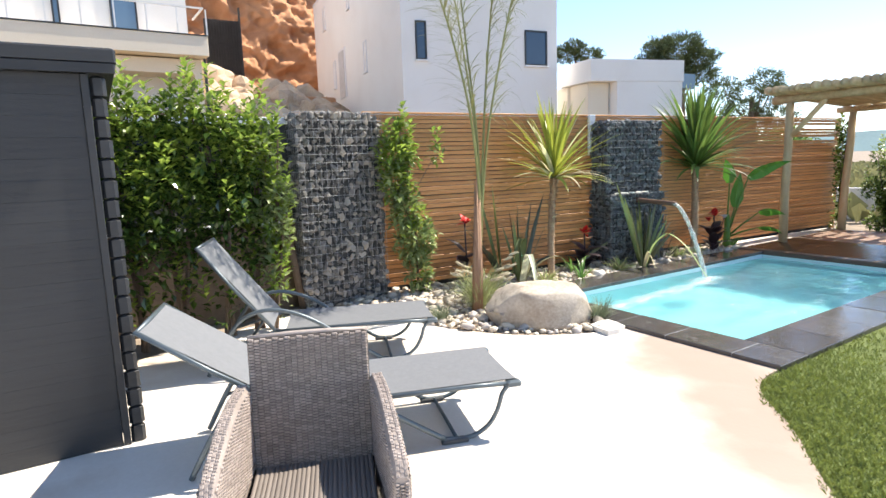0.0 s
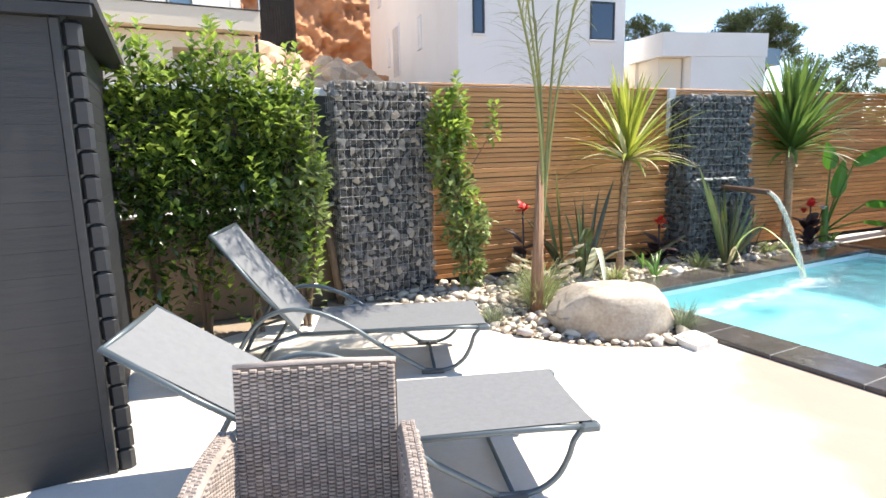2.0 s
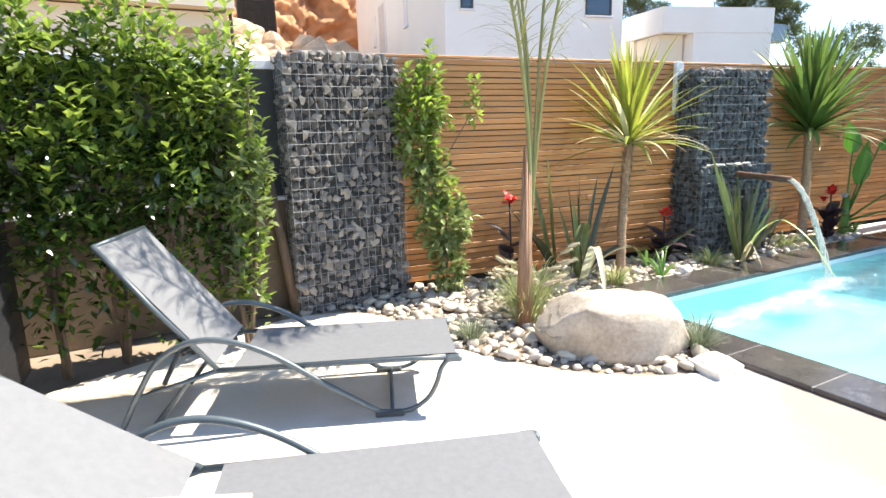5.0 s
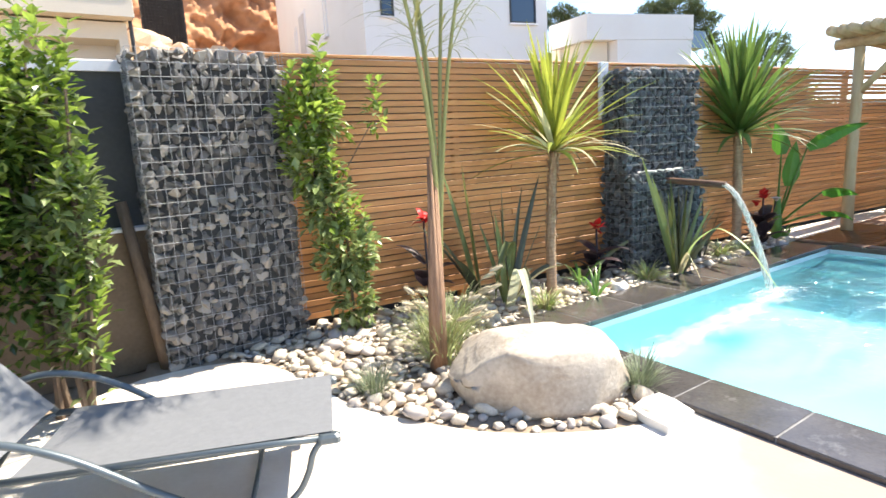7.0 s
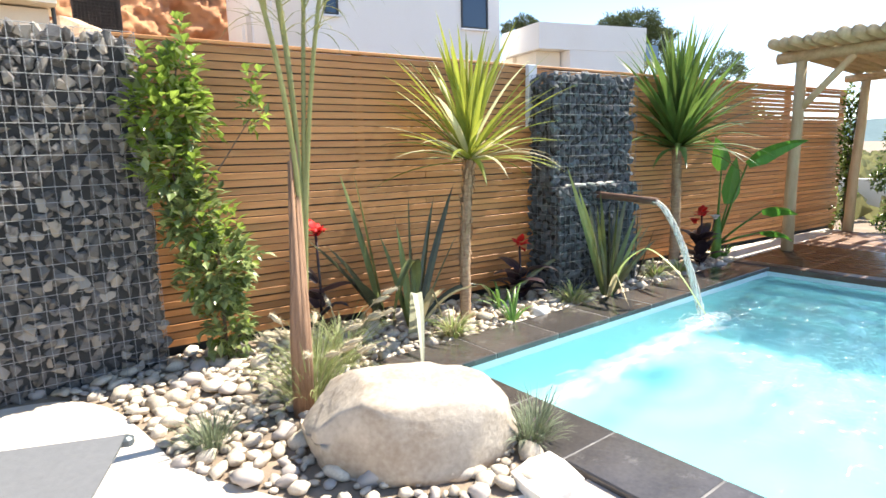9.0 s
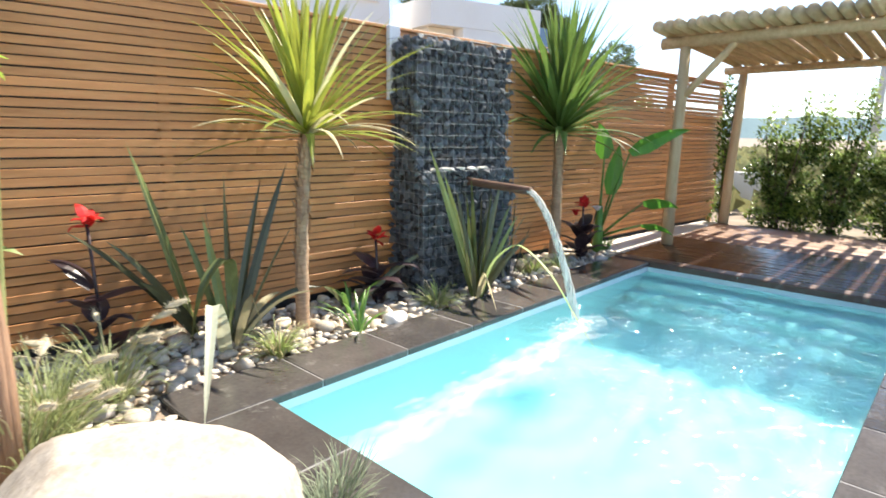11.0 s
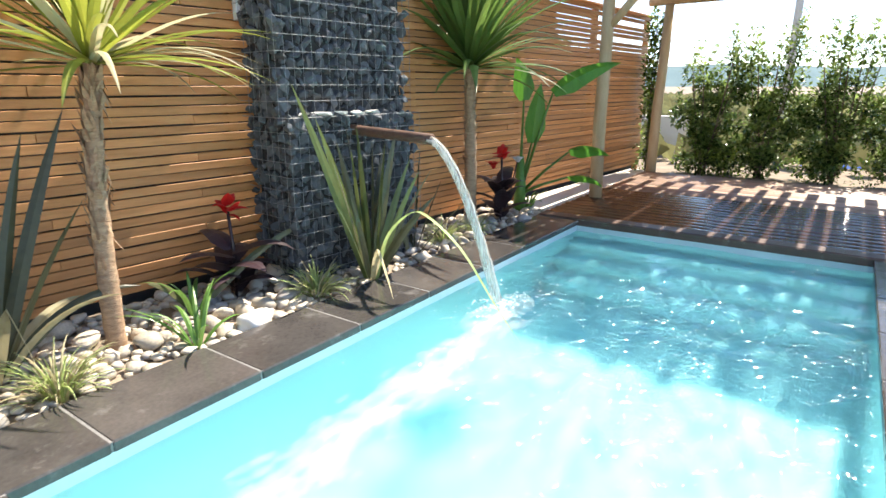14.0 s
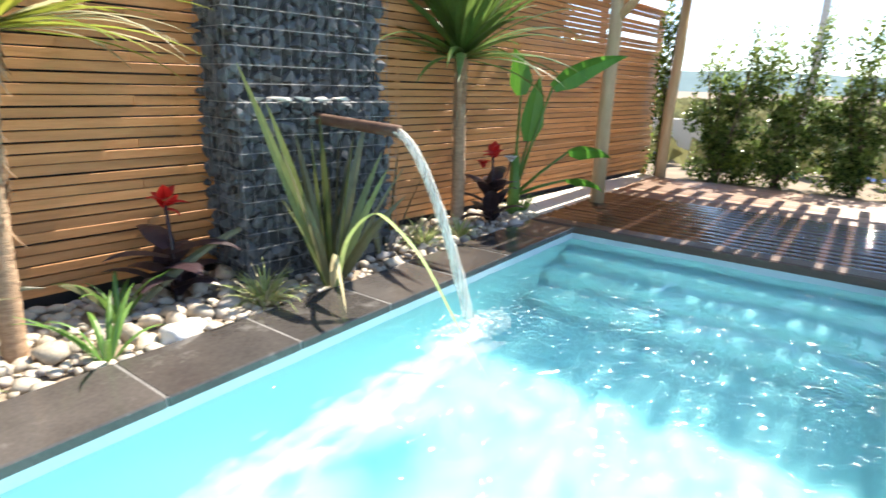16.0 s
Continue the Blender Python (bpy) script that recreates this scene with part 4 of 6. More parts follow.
# ---------- rattan armchair ----------
def weave(g, o, u, v, nrm, nu, nv, lift=0.007, shape=None):
    """Short raised strands in a staggered basket weave on a flat field."""
    o, u, v, nrm = Vector(o), Vector(u), Vector(v), Vector(nrm)
    for i in range(nu):
        for j in range(nv):
            a0, a1 = (i + 0.02) / nu, (i + 0.98) / nu
            sh = 0.5 * (i % 2)
            b0, b1 = (j + 0.08 + sh) / nv, (j + 0.92 + sh) / nv
            if b1 > 1.001:
                continue
            if shape and not shape((a0 + a1) / 2, (b0 + b1) / 2):
                continue
            c0, c1, w = a0 + (a1 - a0) * 0.2, a1 - (a1 - a0) * 0.2, (b1 - b0) * 0.18
            P = [o + u * a0 + v * b0, o + u * a0 + v * b1, o + u * c0 + v * (b0 + w) + nrm * lift, o + u * c0 + v * (b1 - w) + nrm * lift, o + u * c1 + v * (b0 + w) + nrm * lift, o + u * c1 + v * (b1 - w) + nrm * lift, o + u * a1 + v * b0, o + u * a1 + v * b1]
            g.add(P, [(0, 2, 3, 1), (2, 4, 5, 3), (4, 6, 7, 5), (0, 6, 4, 2), (1, 3, 5, 7)])
    return g


chair = thing("armchair", "grey-brown woven rattan armchair on the patio", "armchair", pose(1.12, 3.298, -0.033, 0, 0, -23))
BW = 0.29
lean = pose(0, 0.0, 0.47, -5, 0, 0)
# solid dark slab under the strands, for the shaded gaps
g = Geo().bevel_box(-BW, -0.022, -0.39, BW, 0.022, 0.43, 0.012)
back = part("backrest", g, M["weaveshade"], chair, "woven rattan backrest", m=lean)
part("weave", weave(Geo(), (-BW + 0.004, -0.0225, -0.23), (2 * BW - 0.008, 0, 0), (0, 0, 0.655), (0, -1, 0), 20, 44), M["rattan"], back, kind="stuff")
part("weave", weave(Geo(), (BW - 0.004, 0.0225, -0.38), (-2 * BW + 0.008, 0, 0), (0, 0, 0.805), (0, 1, 0), 20, 54), M["rattan"], back, kind="stuff")
part("top_roll", Geo().tube([(-BW, 0, 0.425), (-BW * 0.3, 0, 0.432), (BW * 0.3, 0, 0.432), (BW, 0, 0.425)], 0.013, 10), M["rattan"], back, smooth=True)


def arm_top(y):
    """Height of the armrest from its front (y = -0.66) to the back."""
    s = (y + 0.66) / 0.66
    return 0.5 + 0.17 * math.sin(math.pi * 0.5 * min(1, s * 1.25))


for s in (-1, 1):
    n, g = 16, Geo()
    cs = []
    for i in range(n + 1):
        y = -0.66 + 0.66 * i / n
        w0 = 0.29 + 0.05 * (1 - (y + 0.66) / 0.66)
        t = arm_top(y) - (0.03 if i == 0 else 0)
        cs.append([(s * w0, y, 0.06), (s * w0, y, t - 0.02), (s * (w0 + 0.014), y, t), (s * (w0 + 0.05), y, t), (s * (w0 + 0.064), y, t - 0.02), (s * (w0 + 0.064), y, 0.06)])
    for c in cs:
        g.v += c
    for i in range(n):
        for j in range(6):
            a, b = i * 6 + j, i * 6 + (j + 1) % 6
            q = (a, b, b + 6, a + 6)
            g.f.append(q if s < 0 else q[::-1])
    g.f += [tuple(range(6)), tuple(n * 6 + k for k in range(6))]
    arm = part("armrest", g, M["rattan"], chair, "woven rattan side panel")
    wv = Geo()
    weave(wv, (s * 0.4045, -0.655, 0.07), (-s * 0.05, 0.65, 0), (0, 0, 0.58), (s, 0, 0), 30, 40, shape=lambda a, b: 0.07 + 0.58 * b < arm_top(-0.655 + 0.65 * a) - 0.025)
    weave(wv, (s * 0.3395, -0.655, 0.25), (-s * 0.05, 0.65, 0), (0, 0, 0.4), (-s, 0, 0), 30, 28, shape=lambda a, b: 0.25 + 0.4 * b < arm_top(-0.655 + 0.65 * a) - 0.025)
    weave(wv, (s * 0.342, -0.6615, 0.07), (s * 0.06, 0, 0), (0, 0, 0.38), (0, -1, 0), 3, 27)
    for i in range(n):
        y0, y1 = cs[i][2][1], cs[i + 1][2][1]
        z0, z1 = cs[i][2][2], cs[i + 1][2][2]
        weave(wv, (cs[i][2][0] - s * 0.008, y0, z0 + 0.001), (s * 0.052, 0, 0), (0, y1 - y0, z1 - z0), (0, 0, 1), 3, 3, 0.004)
    part("weave", wv, M["rattan"], arm, kind="stuff")
seat = part("seat", Geo().bevel_box(-0.285, -0.65, 0.11, 0.285, -0.02, 0.25, 0.02), M["weaveshade"], chair, "flat woven seat")
g = Geo()
for i in range(26):
    x = -0.28 + 0.56 * (i + 0.5) / 26
    g.tube([(x, -0.665, 0.12), (x, -0.66, 0.24), (x, -0.63, 0.254), (x, -0.3, 0.248 + 0.004 * (i % 2)), (x, -0.03, 0.252)], 0.0122, 8, False)
part("seat_weave", g, M["seat"], seat, kind="stuff", smooth=True)
for sx in (-1, 1):
    for y in (-0.62, -0.04):
        part("leg", Geo().tube([(sx * (0.33 - 0.04 * (y > -0.3)), y, 0.0), (sx * (0.33 - 0.04 * (y > -0.3)), y, 0.1)], 0.02, 8), M["alu"], chair)

# ---------- rock, slab, pebbles ----------
ROCK_CUTS = [(Vector(v).normalized(), d) for v, d in (((0.2, -0.3, 1), 0.25), ((-0.8, -0.3, 0.9), 0.33), ((0.9, -0.2, 0.6), 0.43), ((0.3, -1, 0.25), 0.28), ((-0.4, -1, 0.1), 0.29), ((0.5, 0.8, 0.6), 0.33), ((-0.9, -0.6, -0.1), 0.42), ((0.8, -0.8, -0.1), 0.4))]
bm = bmesh.new()
bmesh.ops.create_icosphere(bm, subdivisions=5, radius=1)
for v in bm.verts:
    p = v.co.copy()
    q = Vector((math.copysign(abs(p.x) ** 0.75, p.x), math.copysign(abs(p.y) ** 0.8, p.y), math.copysign(abs(p.z) ** 0.72, p.z)))
    k = 1 + 0.12 * noise.noise(p * 1.3 + Vector((3, 1, 5))) + 0.05 * noise.noise(p * 3.1) + 0.045 * noise.noise(p * 7) + 0.02 * noise.noise(p * 17)
    q = Vector((q.x * 0.55, q.y * 0.33, q.z * 0.27)) * k
    for pn, pd in ROCK_CUTS:
        over = q.dot(pn) - pd
        if over > 0:
            q -= pn * over * 0.8
    q.z += 0.05 * (q.x / 0.55) * (1 if q.z > 0 else 0.1)
    v.co = q
single("boulder", from_bm("boulder", bm, M["rock"]), M["rock"], "large rounded pale sandstone boulder among pebbles", "boulder", pose(4.27, 5.1, 0.125, 0, 0, -38) @ Matrix.Diagonal((1.02, 1.06, 0.99, 1)))
single("paving_stone", slab_from([(-0.16, -0.14), (-0.02, -0.155), (0.1, -0.13), (0.15, 0.02), (0.16, 0.135), (0.02, 0.15), (-0.12, 0.12), (-0.15, 0.0)], -0.03, 0.02), M["slab"], "flat white limestone slab beside the boulder", "stone", pose(4.61, 4.43, -0.005, 0, 0, 0))


single("white_stone", from_bm("white_stone", pebble_bm(41, 3, 0.45, (0.135, 0.085, 0.06)), M["slab"]), None, "large smooth white stone beside the coping", "stone", pose(6.62, 6.32, 0.0, 0, 0, 12))


def in_bed(x, y):
    if y > fence_y(x) - 0.06 or x < 2.75:
        return False
    if x > 4.765:
        return 6.27 < y and x < 10.5
    ex = [p for p in BED_EDGE if p[0] <= x]
    return bool(ex) and y > ex[-1][1] + 0.03


bed = thing("pebble_bed", "bed of pale and grey river pebbles", "pebbles", kind="structure")
part("bed_soil", slab_from(BED_EDGE + [(4.86, 4.36), (4.86, 6.25), (10.28, 6.25), (10.28, fence_y(10.28)), (2.4, fence_y(2.4) + 0.0)], -0.097, -0.045), M["soil"], bed, "dark garden soil")
PEB = [from_bm("pebble", pebble_bm(k, 2, 0.5, (1, rnd(0.62, 0.9), rnd(0.42, 0.7))), M["pebble"]) for k in range(8)]
peb_data = [faces_of(me) for me in PEB]
spots, cells = [], {}
for layer, (count, lo, hi) in enumerate(((450, 0.05, 0.08), (5200, 0.026, 0.052), (7500, 0.018, 0.034))):
    for _ in range(count):
        x = rnd(2.8, 10.45)
        y = rnd(4.4, 7.45)
        if not in_bed(x, y) or (x - 4.27) ** 2 + (y - 5.1) ** 2 < 0.09:
            continue
        r = rnd(lo, hi)
        key = (int(x / 0.2), int(y / 0.2))
        near = [s for i in (-1, 0, 1) for j in (-1, 0, 1) for s in cells.get((key[0] + i, key[1] + j), ())]
        if any((x - a) ** 2 + (y - b) ** 2 < (0.78 * (r + c)) ** 2 for a, b, c in near):
            continue
        cells.setdefault(key, []).append((x, y, r))
        spots.append((x, y, r))
spots.sort(key=lambda s: -s[2] + (0 if 3.0 < s[0] < 6.6 else 1))
rest = Geo()
for i, (x, y, r) in enumerate(spots):
    m = pose(x, y, -0.04 + r * rnd(0.25, 0.6), rnd(-15, 15), rnd(-15, 15), rnd(0, 360)) @ Matrix.Diagonal((r * 1.12, r * 1.12, r * 1.1, 1))
    k = random.randrange(8)
    if i < 300:
        part("pebble", PEB[k], None, bed, m=m)
    else:
        rest.add(*peb_data[k], m)
me = rest.mesh("pebbles", M["pebble"], True)
part("pebbles", me, None, bed, kind="stuff")


# ---------- plants ----------
def foliage(g, g2, centre, size, count, lo, hi, young=0.2, keep=None, droop=0.0, ratio=0.45, fresh=None):
    """Leaves through an uneven volume, thicker towards its surface; g2 takes the young and sunlit-toned ones near the
    top.
    """
    c, s = Vector(centre), Vector(size)
    for _ in range(count):
        d = Vector((random.gauss(0, 1), random.gauss(0, 1), random.gauss(0, 1))).normalized()
        rr = rnd(0.15, 1) ** 0.45
        lump = 1 + 0.55 * noise.noise(d * 2.2 + c * 3)
        p = c + Vector((d.x * s.x, d.y * s.y, d.z * s.z)) * rr * lump
        if keep and not keep(p):
            continue
        out = (d + Vector((rnd(-1, 1), rnd(-1, 1), rnd(-0.7, 1.0 - droop))) * 1.25).normalized()
        ln = rnd(lo, hi)
        part_young = young * (0.4 + max(0, d.z)) if fresh is None else young * min(1, max(0.08, (p.z - fresh[0]) / fresh[1]))
        (g2 if random.random() < part_young else g).leaf(p, out, Vector((rnd(-0.4, 0.4), rnd(-0.4, 0.4), 1)), ln, ln * ratio)


def shrub(name, label, category, m, clumps, lo, hi, stems, young=0.2, mats=("laurel", "young"), group="", per=1.0, ratio=0.54, fresh=None):
    top = thing(name, label, category, m, group)
    g, g2 = Geo(), Geo()
    for c, s, n in clumps:
        foliage(g, g2, c, s, int(n * per), lo, hi, young, ratio=ratio, fresh=fresh)
        for _ in range(max(2, n // 130)):
            # upright shoots break the outline
            a = rnd(0, 6.28)
            p = Vector(c) + Vector((math.cos(a) * s[0] * 0.7, math.sin(a) * s[1] * 0.7, s[2] * 0.75))
            d = Vector((rnd(-0.3, 0.3), rnd(-0.3, 0.3), 1)).normalized()
            for k in range(9):
                g2.leaf(p + d * 0.03 * k, Vector((math.cos(k * 2.4), math.sin(k * 2.4), 0.7)), Vector((0, 0, 1)), hi * rnd(0.7, 1), hi * ratio * 0.9)
    gs = Geo()
    for pth, r in stems:
        gs.tube(pth, [r * (1 - 0.6 * i / (len(pth) - 1)) for i in range(len(pth))], 6)
    part("stem", gs, M["bark"], top, "brown woody stems")
    part("foliage", g, M[mats[0]], top, "", kind="stuff")
    part("young_foliage", g2, M[mats[1]], top, "bright leaves, partly young, partly a sunlit tone", kind="stuff")
    return top


# tall evergreen hedge beside the shed: five shrubs
for i, (x, y, h, n) in enumerate(((0.72, 6.75, 2.56, 1.25), (1.1, 6.85, 2.6, 1.2), (1.5, 6.75, 2.5, 1.1), (1.8, 6.85, 2.42, 0.95), (1.97, 6.7, 2.2, 0.6))):
    thin = i == 4
    stems = [([(rnd(-0.06, 0.06), rnd(-0.05, 0.05), 0), (rnd(-0.12, 0.12), rnd(-0.1, 0.1), h * 0.5), (rnd(-0.2, 0.2), rnd(-0.1, 0.1), h * 0.92)], 0.022) for _ in range(4)]
    w = 0.2 if thin else 0.34
    clumps = []
    for f, c in ((0.93, 55), (0.87, 80), (0.85, 90), (0.78, 140), (0.76, 140), (0.68, 185), (0.64, 200), (0.58, 190), (0.52, 180), (0.46, 120), (0.4, 90), (0.34, 55), (0.27, 34), (0.2, 24), (0.12, 16)):
        k = 0.75 + 0.6 * math.sin(math.pi * min(1, f)) * rnd(0.6, 1)
        clumps.append(((rnd(-0.5, 0.5) * w, rnd(-0.6, 0.2) * w, h * f), (w * 0.58 * k, w * 0.46 * k, 0.14 * rnd(0.8, 1.4)), int(c * n * 1.12)))
    # the bright share grows with height: new shoots plus painted light on top
    shrub("hedge_shrub", "dense glossy evergreen hedge shrub with bright new shoots" if not thin else "slender pale-leaved evergreen shrub ending the hedge", "hedge", pose(x, y, -0.05), clumps, 0.055, 0.125, stems, 0.75, ("laurel", "young") if not thin else ("pale_leaf", "young"), "hedge by the shed", fresh=(1.2, 0.95))

# slender shrub beside the gabion
shrub("climbing_shrub", "slender evergreen shrub leaning on the gabion", "shrub", pose(3.98, 7.08, -0.05),
      [((0.03, 0, 0.3), (0.17, 0.14, 0.3), 320), ((0.0, 0, 0.72), (0.26, 0.2, 0.27), 600), ((-0.16, 0.0, 1.12), (0.19, 0.14, 0.27), 420), ((-0.26, 0.0, 1.5), (0.2, 0.14, 0.24), 460), ((-0.22, 0.0, 1.85), (0.28, 0.15, 0.23), 520), ((-0.14, 0.02, 2.12), (0.13, 0.1, 0.17), 120), ((0.34, 0.0, 1.84), (0.09, 0.06, 0.13), 34)],
      0.07, 0.125, [([(0, 0, 0), (0.0, 0, 0.8), (-0.25, 0.0, 1.4), (-0.16, 0.02, 2.15)], 0.012), ([(0, 0, 0), (0.02, 0.02, 0.7), (-0.05, 0, 1.3), (0.32, 0, 1.82)], 0.01)], 0.75, ("pale_leaf", "young"), fresh=(1.1, 0.8))

# leaning dark timber beside the gabion
single("garden_stake", Geo().tube([(2.5, 7.33, -0.08), (2.43, 7.4, 0.6), (2.36, 7.46, 1.25)], [0.05, 0.045, 0.04], 8), M["bark"], "dark brown rough timber stake beside the gabion", "stake", smooth=True)

# shrubs behind the deck
for y, h, wide in ((5.62, 1.9, 0.46), (4.78, 2.1, 0.46), (3.8, 2.0, 0.5), (2.95, 1.6, 0.45), (2.1, 1.95, 0.5)):
    stems, clumps = [], []
    for k in range(7):
        tip = (rnd(-0.2, 0.2), rnd(-0.9, 0.9) * wide, h * rnd(0.75, 1.0))
        stems.append(([(rnd(-0.06, 0.06), rnd(-0.08, 0.08), 0), (tip[0] * 0.5, tip[1] * 0.6, h * 0.5), tip], 0.014))
        clumps.append((tip, (0.1, 0.13, 0.2), 60))
    for k in range(24):
        f = (k + 0.5) / 24
        body = 1.2 * wide * (0.55 + 0.5 * math.sin(math.pi * (0.15 + 0.8 * f)))
        clumps.append(((rnd(-0.15, 0.15), rnd(-0.75, 0.75) * body, h * (0.07 + 0.72 * f)), (0.17, rnd(0.15, 0.25), rnd(0.11, 0.18)), 210 if f < 0.75 else 110))
    # most leaves take the paler tone that imitates backlight
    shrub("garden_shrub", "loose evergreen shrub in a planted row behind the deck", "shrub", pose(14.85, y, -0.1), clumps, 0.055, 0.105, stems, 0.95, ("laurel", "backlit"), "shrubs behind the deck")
stems = [([(0, 0, 0), (rnd(-0.05, 0.05), rnd(-0.05, 0.05), 1.2), (rnd(-0.1, 0.1), rnd(-0.12, 0.0), 2.35)], 0.012) for _ in range(4)]
clumps = [((rnd(-0.06, 0.06), rnd(-0.08, 0.05), 0.12 + 0.155 * k), (0.11, 0.12, 0.15), 95 if k > 5 else 50) for k in range(15)]
shrub("climbing_shrub", "thin dark climbing shrub at the end of the fence", "shrub", pose(14.3, 6.36, -0.1), clumps, 0.05, 0.1, stems, 0.3, ("laurel", "young"))
# blue sheet on the ground past the shrubs
g, NU, NV = Geo(), 26, 14
for j in range(NV + 1):
    for i in range(NU + 1):
        u, v = i / NU, j / NV
        edge = min(1, 6 * min(u, 1 - u, v, 1 - v))
        g.v.append((1.5 * v, -2.2 * u, 0.22 * edge + 0.04 * edge * noise.noise(Vector((u * 9, v * 5, 3)))))
g.f = [(j * (NU + 1) + i, (j + 1) * (NU + 1) + i, (j + 1) * (NU + 1) + i + 1, j * (NU + 1) + i + 1) for j in range(NV) for i in range(NU)]
single("tarpaulin", g, M["blue"], "bright blue tarpaulin over a low heap beyond the shrubs", "tarpaulin", pose(16.9, 4.35, -0.1), smooth=True)
for i in range(9):
    g, g2 = Geo(), Geo()
    foliage(g, g2, (0, 0, 0.2), (0.18, 0.22, 0.2), 220, 0.05, 0.09, 0.9)
    top = thing("groundcover_plant", "low bright green planting below the shrubs", "plant", pose(14.75 + rnd(-0.1, 0.25), (5.45, 5.25, 5.05, 4.2, 5.6, 3.4, 2.7, 5.15, 5.35)[i] + rnd(-0.06, 0.06), -0.1), "planting behind the deck")
    part("foliage", g, M["laurel"], top, kind="stuff")
    part("young_foliage", g2, M["young"], top, "bright leaves, partly young, partly a sunlit tone", kind="stuff")


def crown_plant(name, label, m, trunk, r, leaves, mat, width, length, dry=0, bark="ringbark", spread=(80, -25), bend=52):
    """A bare ringed trunk with a burst of strap leaves."""
    top = thing(name, label, "palm", m)
    g = Geo()
    pth = smooth_line(trunk, 12)
    g.tube(pth, [r * (1.25 - 0.35 * i / len(pth)) * (1 + 0.16 * noise.noise(Vector((i * 0.9, r * 90, 1)))) for i in range(len(pth))], 14)
    part("trunk", g, M[bark], top, "ringed bark trunk", smooth=True)
    skirt = Geo()
    tip = Vector(trunk[-1])
    for i in range(240):
        k = int(len(pth) * (1 - rnd(0, 0.8) ** 1.5)) - 1
        a, hang = rnd(0, 6.28), random.random() < 0.35
        skirt.strap(Vector(pth[k]) + Vector((math.cos(a), math.sin(a), 0)) * r * 0.85, a, rnd(0.05, 0.12), rnd(0.02, 0.045), rnd(-85, -60) if hang else rnd(62, 86), rnd(-10, 15), 3)
    part("leaf_base", skirt, M["ringbark"], top, "dry leaf bases", kind="stuff")
    g, gd = Geo(), Geo()
    for i in range(leaves):
        u = i / leaves
        rise = spread[0] + (spread[1] - spread[0]) * u ** 1.7 + rnd(-8, 8)
        g.strap(tip + Vector((rnd(-0.02, 0.02), rnd(-0.02, 0.02), 0.10 * (1 - u))), i * 2.4 + rnd(-0.2, 0.2), length * rnd(0.82, 1.1) * (0.85 + 0.2 * math.sin(math.pi * u)), width * rnd(0.8, 1.2), rise, rnd(0, 16) + bend * u, 9, 0.3)
    part("leaves", g, M[mat], top, "arching strap leaves", kind="stuff")
    for i in range(dry):
        gd.strap(tip, rnd(-2.3, 1.0), length * rnd(0.75, 1.0), width * 0.8, rnd(8, 30), rnd(45, 72), 9, 0.3)
    if dry:
        part("drooping_leaves", gd, M["dry"], top, "pale drying leaves", kind="stuff")
    return top


crown_plant("cordyline", "lime-green cordyline with a slim bare trunk", pose(6.01, 6.69, -0.05), [(0, 0, 0), (0.03, 0.03, 0.5), (0.06, 0.04, 0.95), (0.14, 0.08, 1.45)], 0.042, 100, "cordy", 0.058, 1.08, 9, spread=(86, 0), bend=36)
crown_plant("yucca", "deep green yucca with a dense crown and pale trunk", pose(9.58, 6.74, -0.05), [(0, 0, 0), (0.0, 0.0, 0.6), (0.01, 0.02, 1.1), (0.03, 0.04, 1.5)], 0.052, 150, "yucca", 0.082, 1.42, 0, spread=(90, 0), bend=44)

# young palm with upright fronds
palm = thing("young_palm", "young palm with a fibrous stem and tall upright fronds", "palm", pose(4.05, 5.86, -0.05))
g = Geo()
for i in range(9):
    a = i * 0.7
    g.tube([(0.03 * math.cos(a), 0.03 * math.sin(a), 0), (0.035 * math.cos(a) + 0.01, 0.03 * math.sin(a), 0.5), (0.03 * math.cos(a) + 0.03, 0.02 * math.sin(a), rnd(1.0, 1.7))], [0.036, 0.029, 0.006], 7)
part("stem", g, M["fibre"], palm, "brown fibrous stem", smooth=True)
for i, (dx, dy, h, r) in enumerate(((-0.62, -0.22, 3.45, 0.017), (-0.3, -0.08, 3.75, 0.014), (-0.12, 0.25, 3.65, 0.016), (0.1, -0.1, 3.5, 0.015), (0.3, -0.2, 3.6, 0.015))):
    fr = [Vector((0.03, 0.0, 0.3)), Vector((0.08 + dx * 0.05, dy * 0.05, 1.3)), Vector((0.1 + dx * 0.25, dy * 0.25, 2.1)), Vector((0.1 + dx * 0.62, dy * 0.62, 2.8)), Vector((0.1 + dx * 1.15, dy * 1.15, h)), Vector((0.1 + dx * 1.9, dy * 1.9, h + 0.6))]
    line = [Vector(p) for p in smooth_line([tuple(p) for p in fr], 6)]
    part("frond_stalk", Geo().tube(line, [r * (1 - 0.75 * k / len(line)) + 0.002 for k in range(len(line))], 8), M["palm"], palm, "green frond stalk", smooth=True)
    g = Geo()
    for k in range(13, len(line)):
        for s in (-1, 1):
            for q in range(5 if k > 20 else 2):
                a = math.atan2(dy, dx) + s * rnd(0.5, 1.5)
                g.strap(line[k] + Vector((0, 0, rnd(-0.05, 0.05))), a, rnd(0.26, 0.5), 0.011, rnd(5, 50), rnd(40, 85), 5, 0.2)
    part("frond_leaf", g, M["palm"], palm, "thin feathery leaflets", kind="stuff")

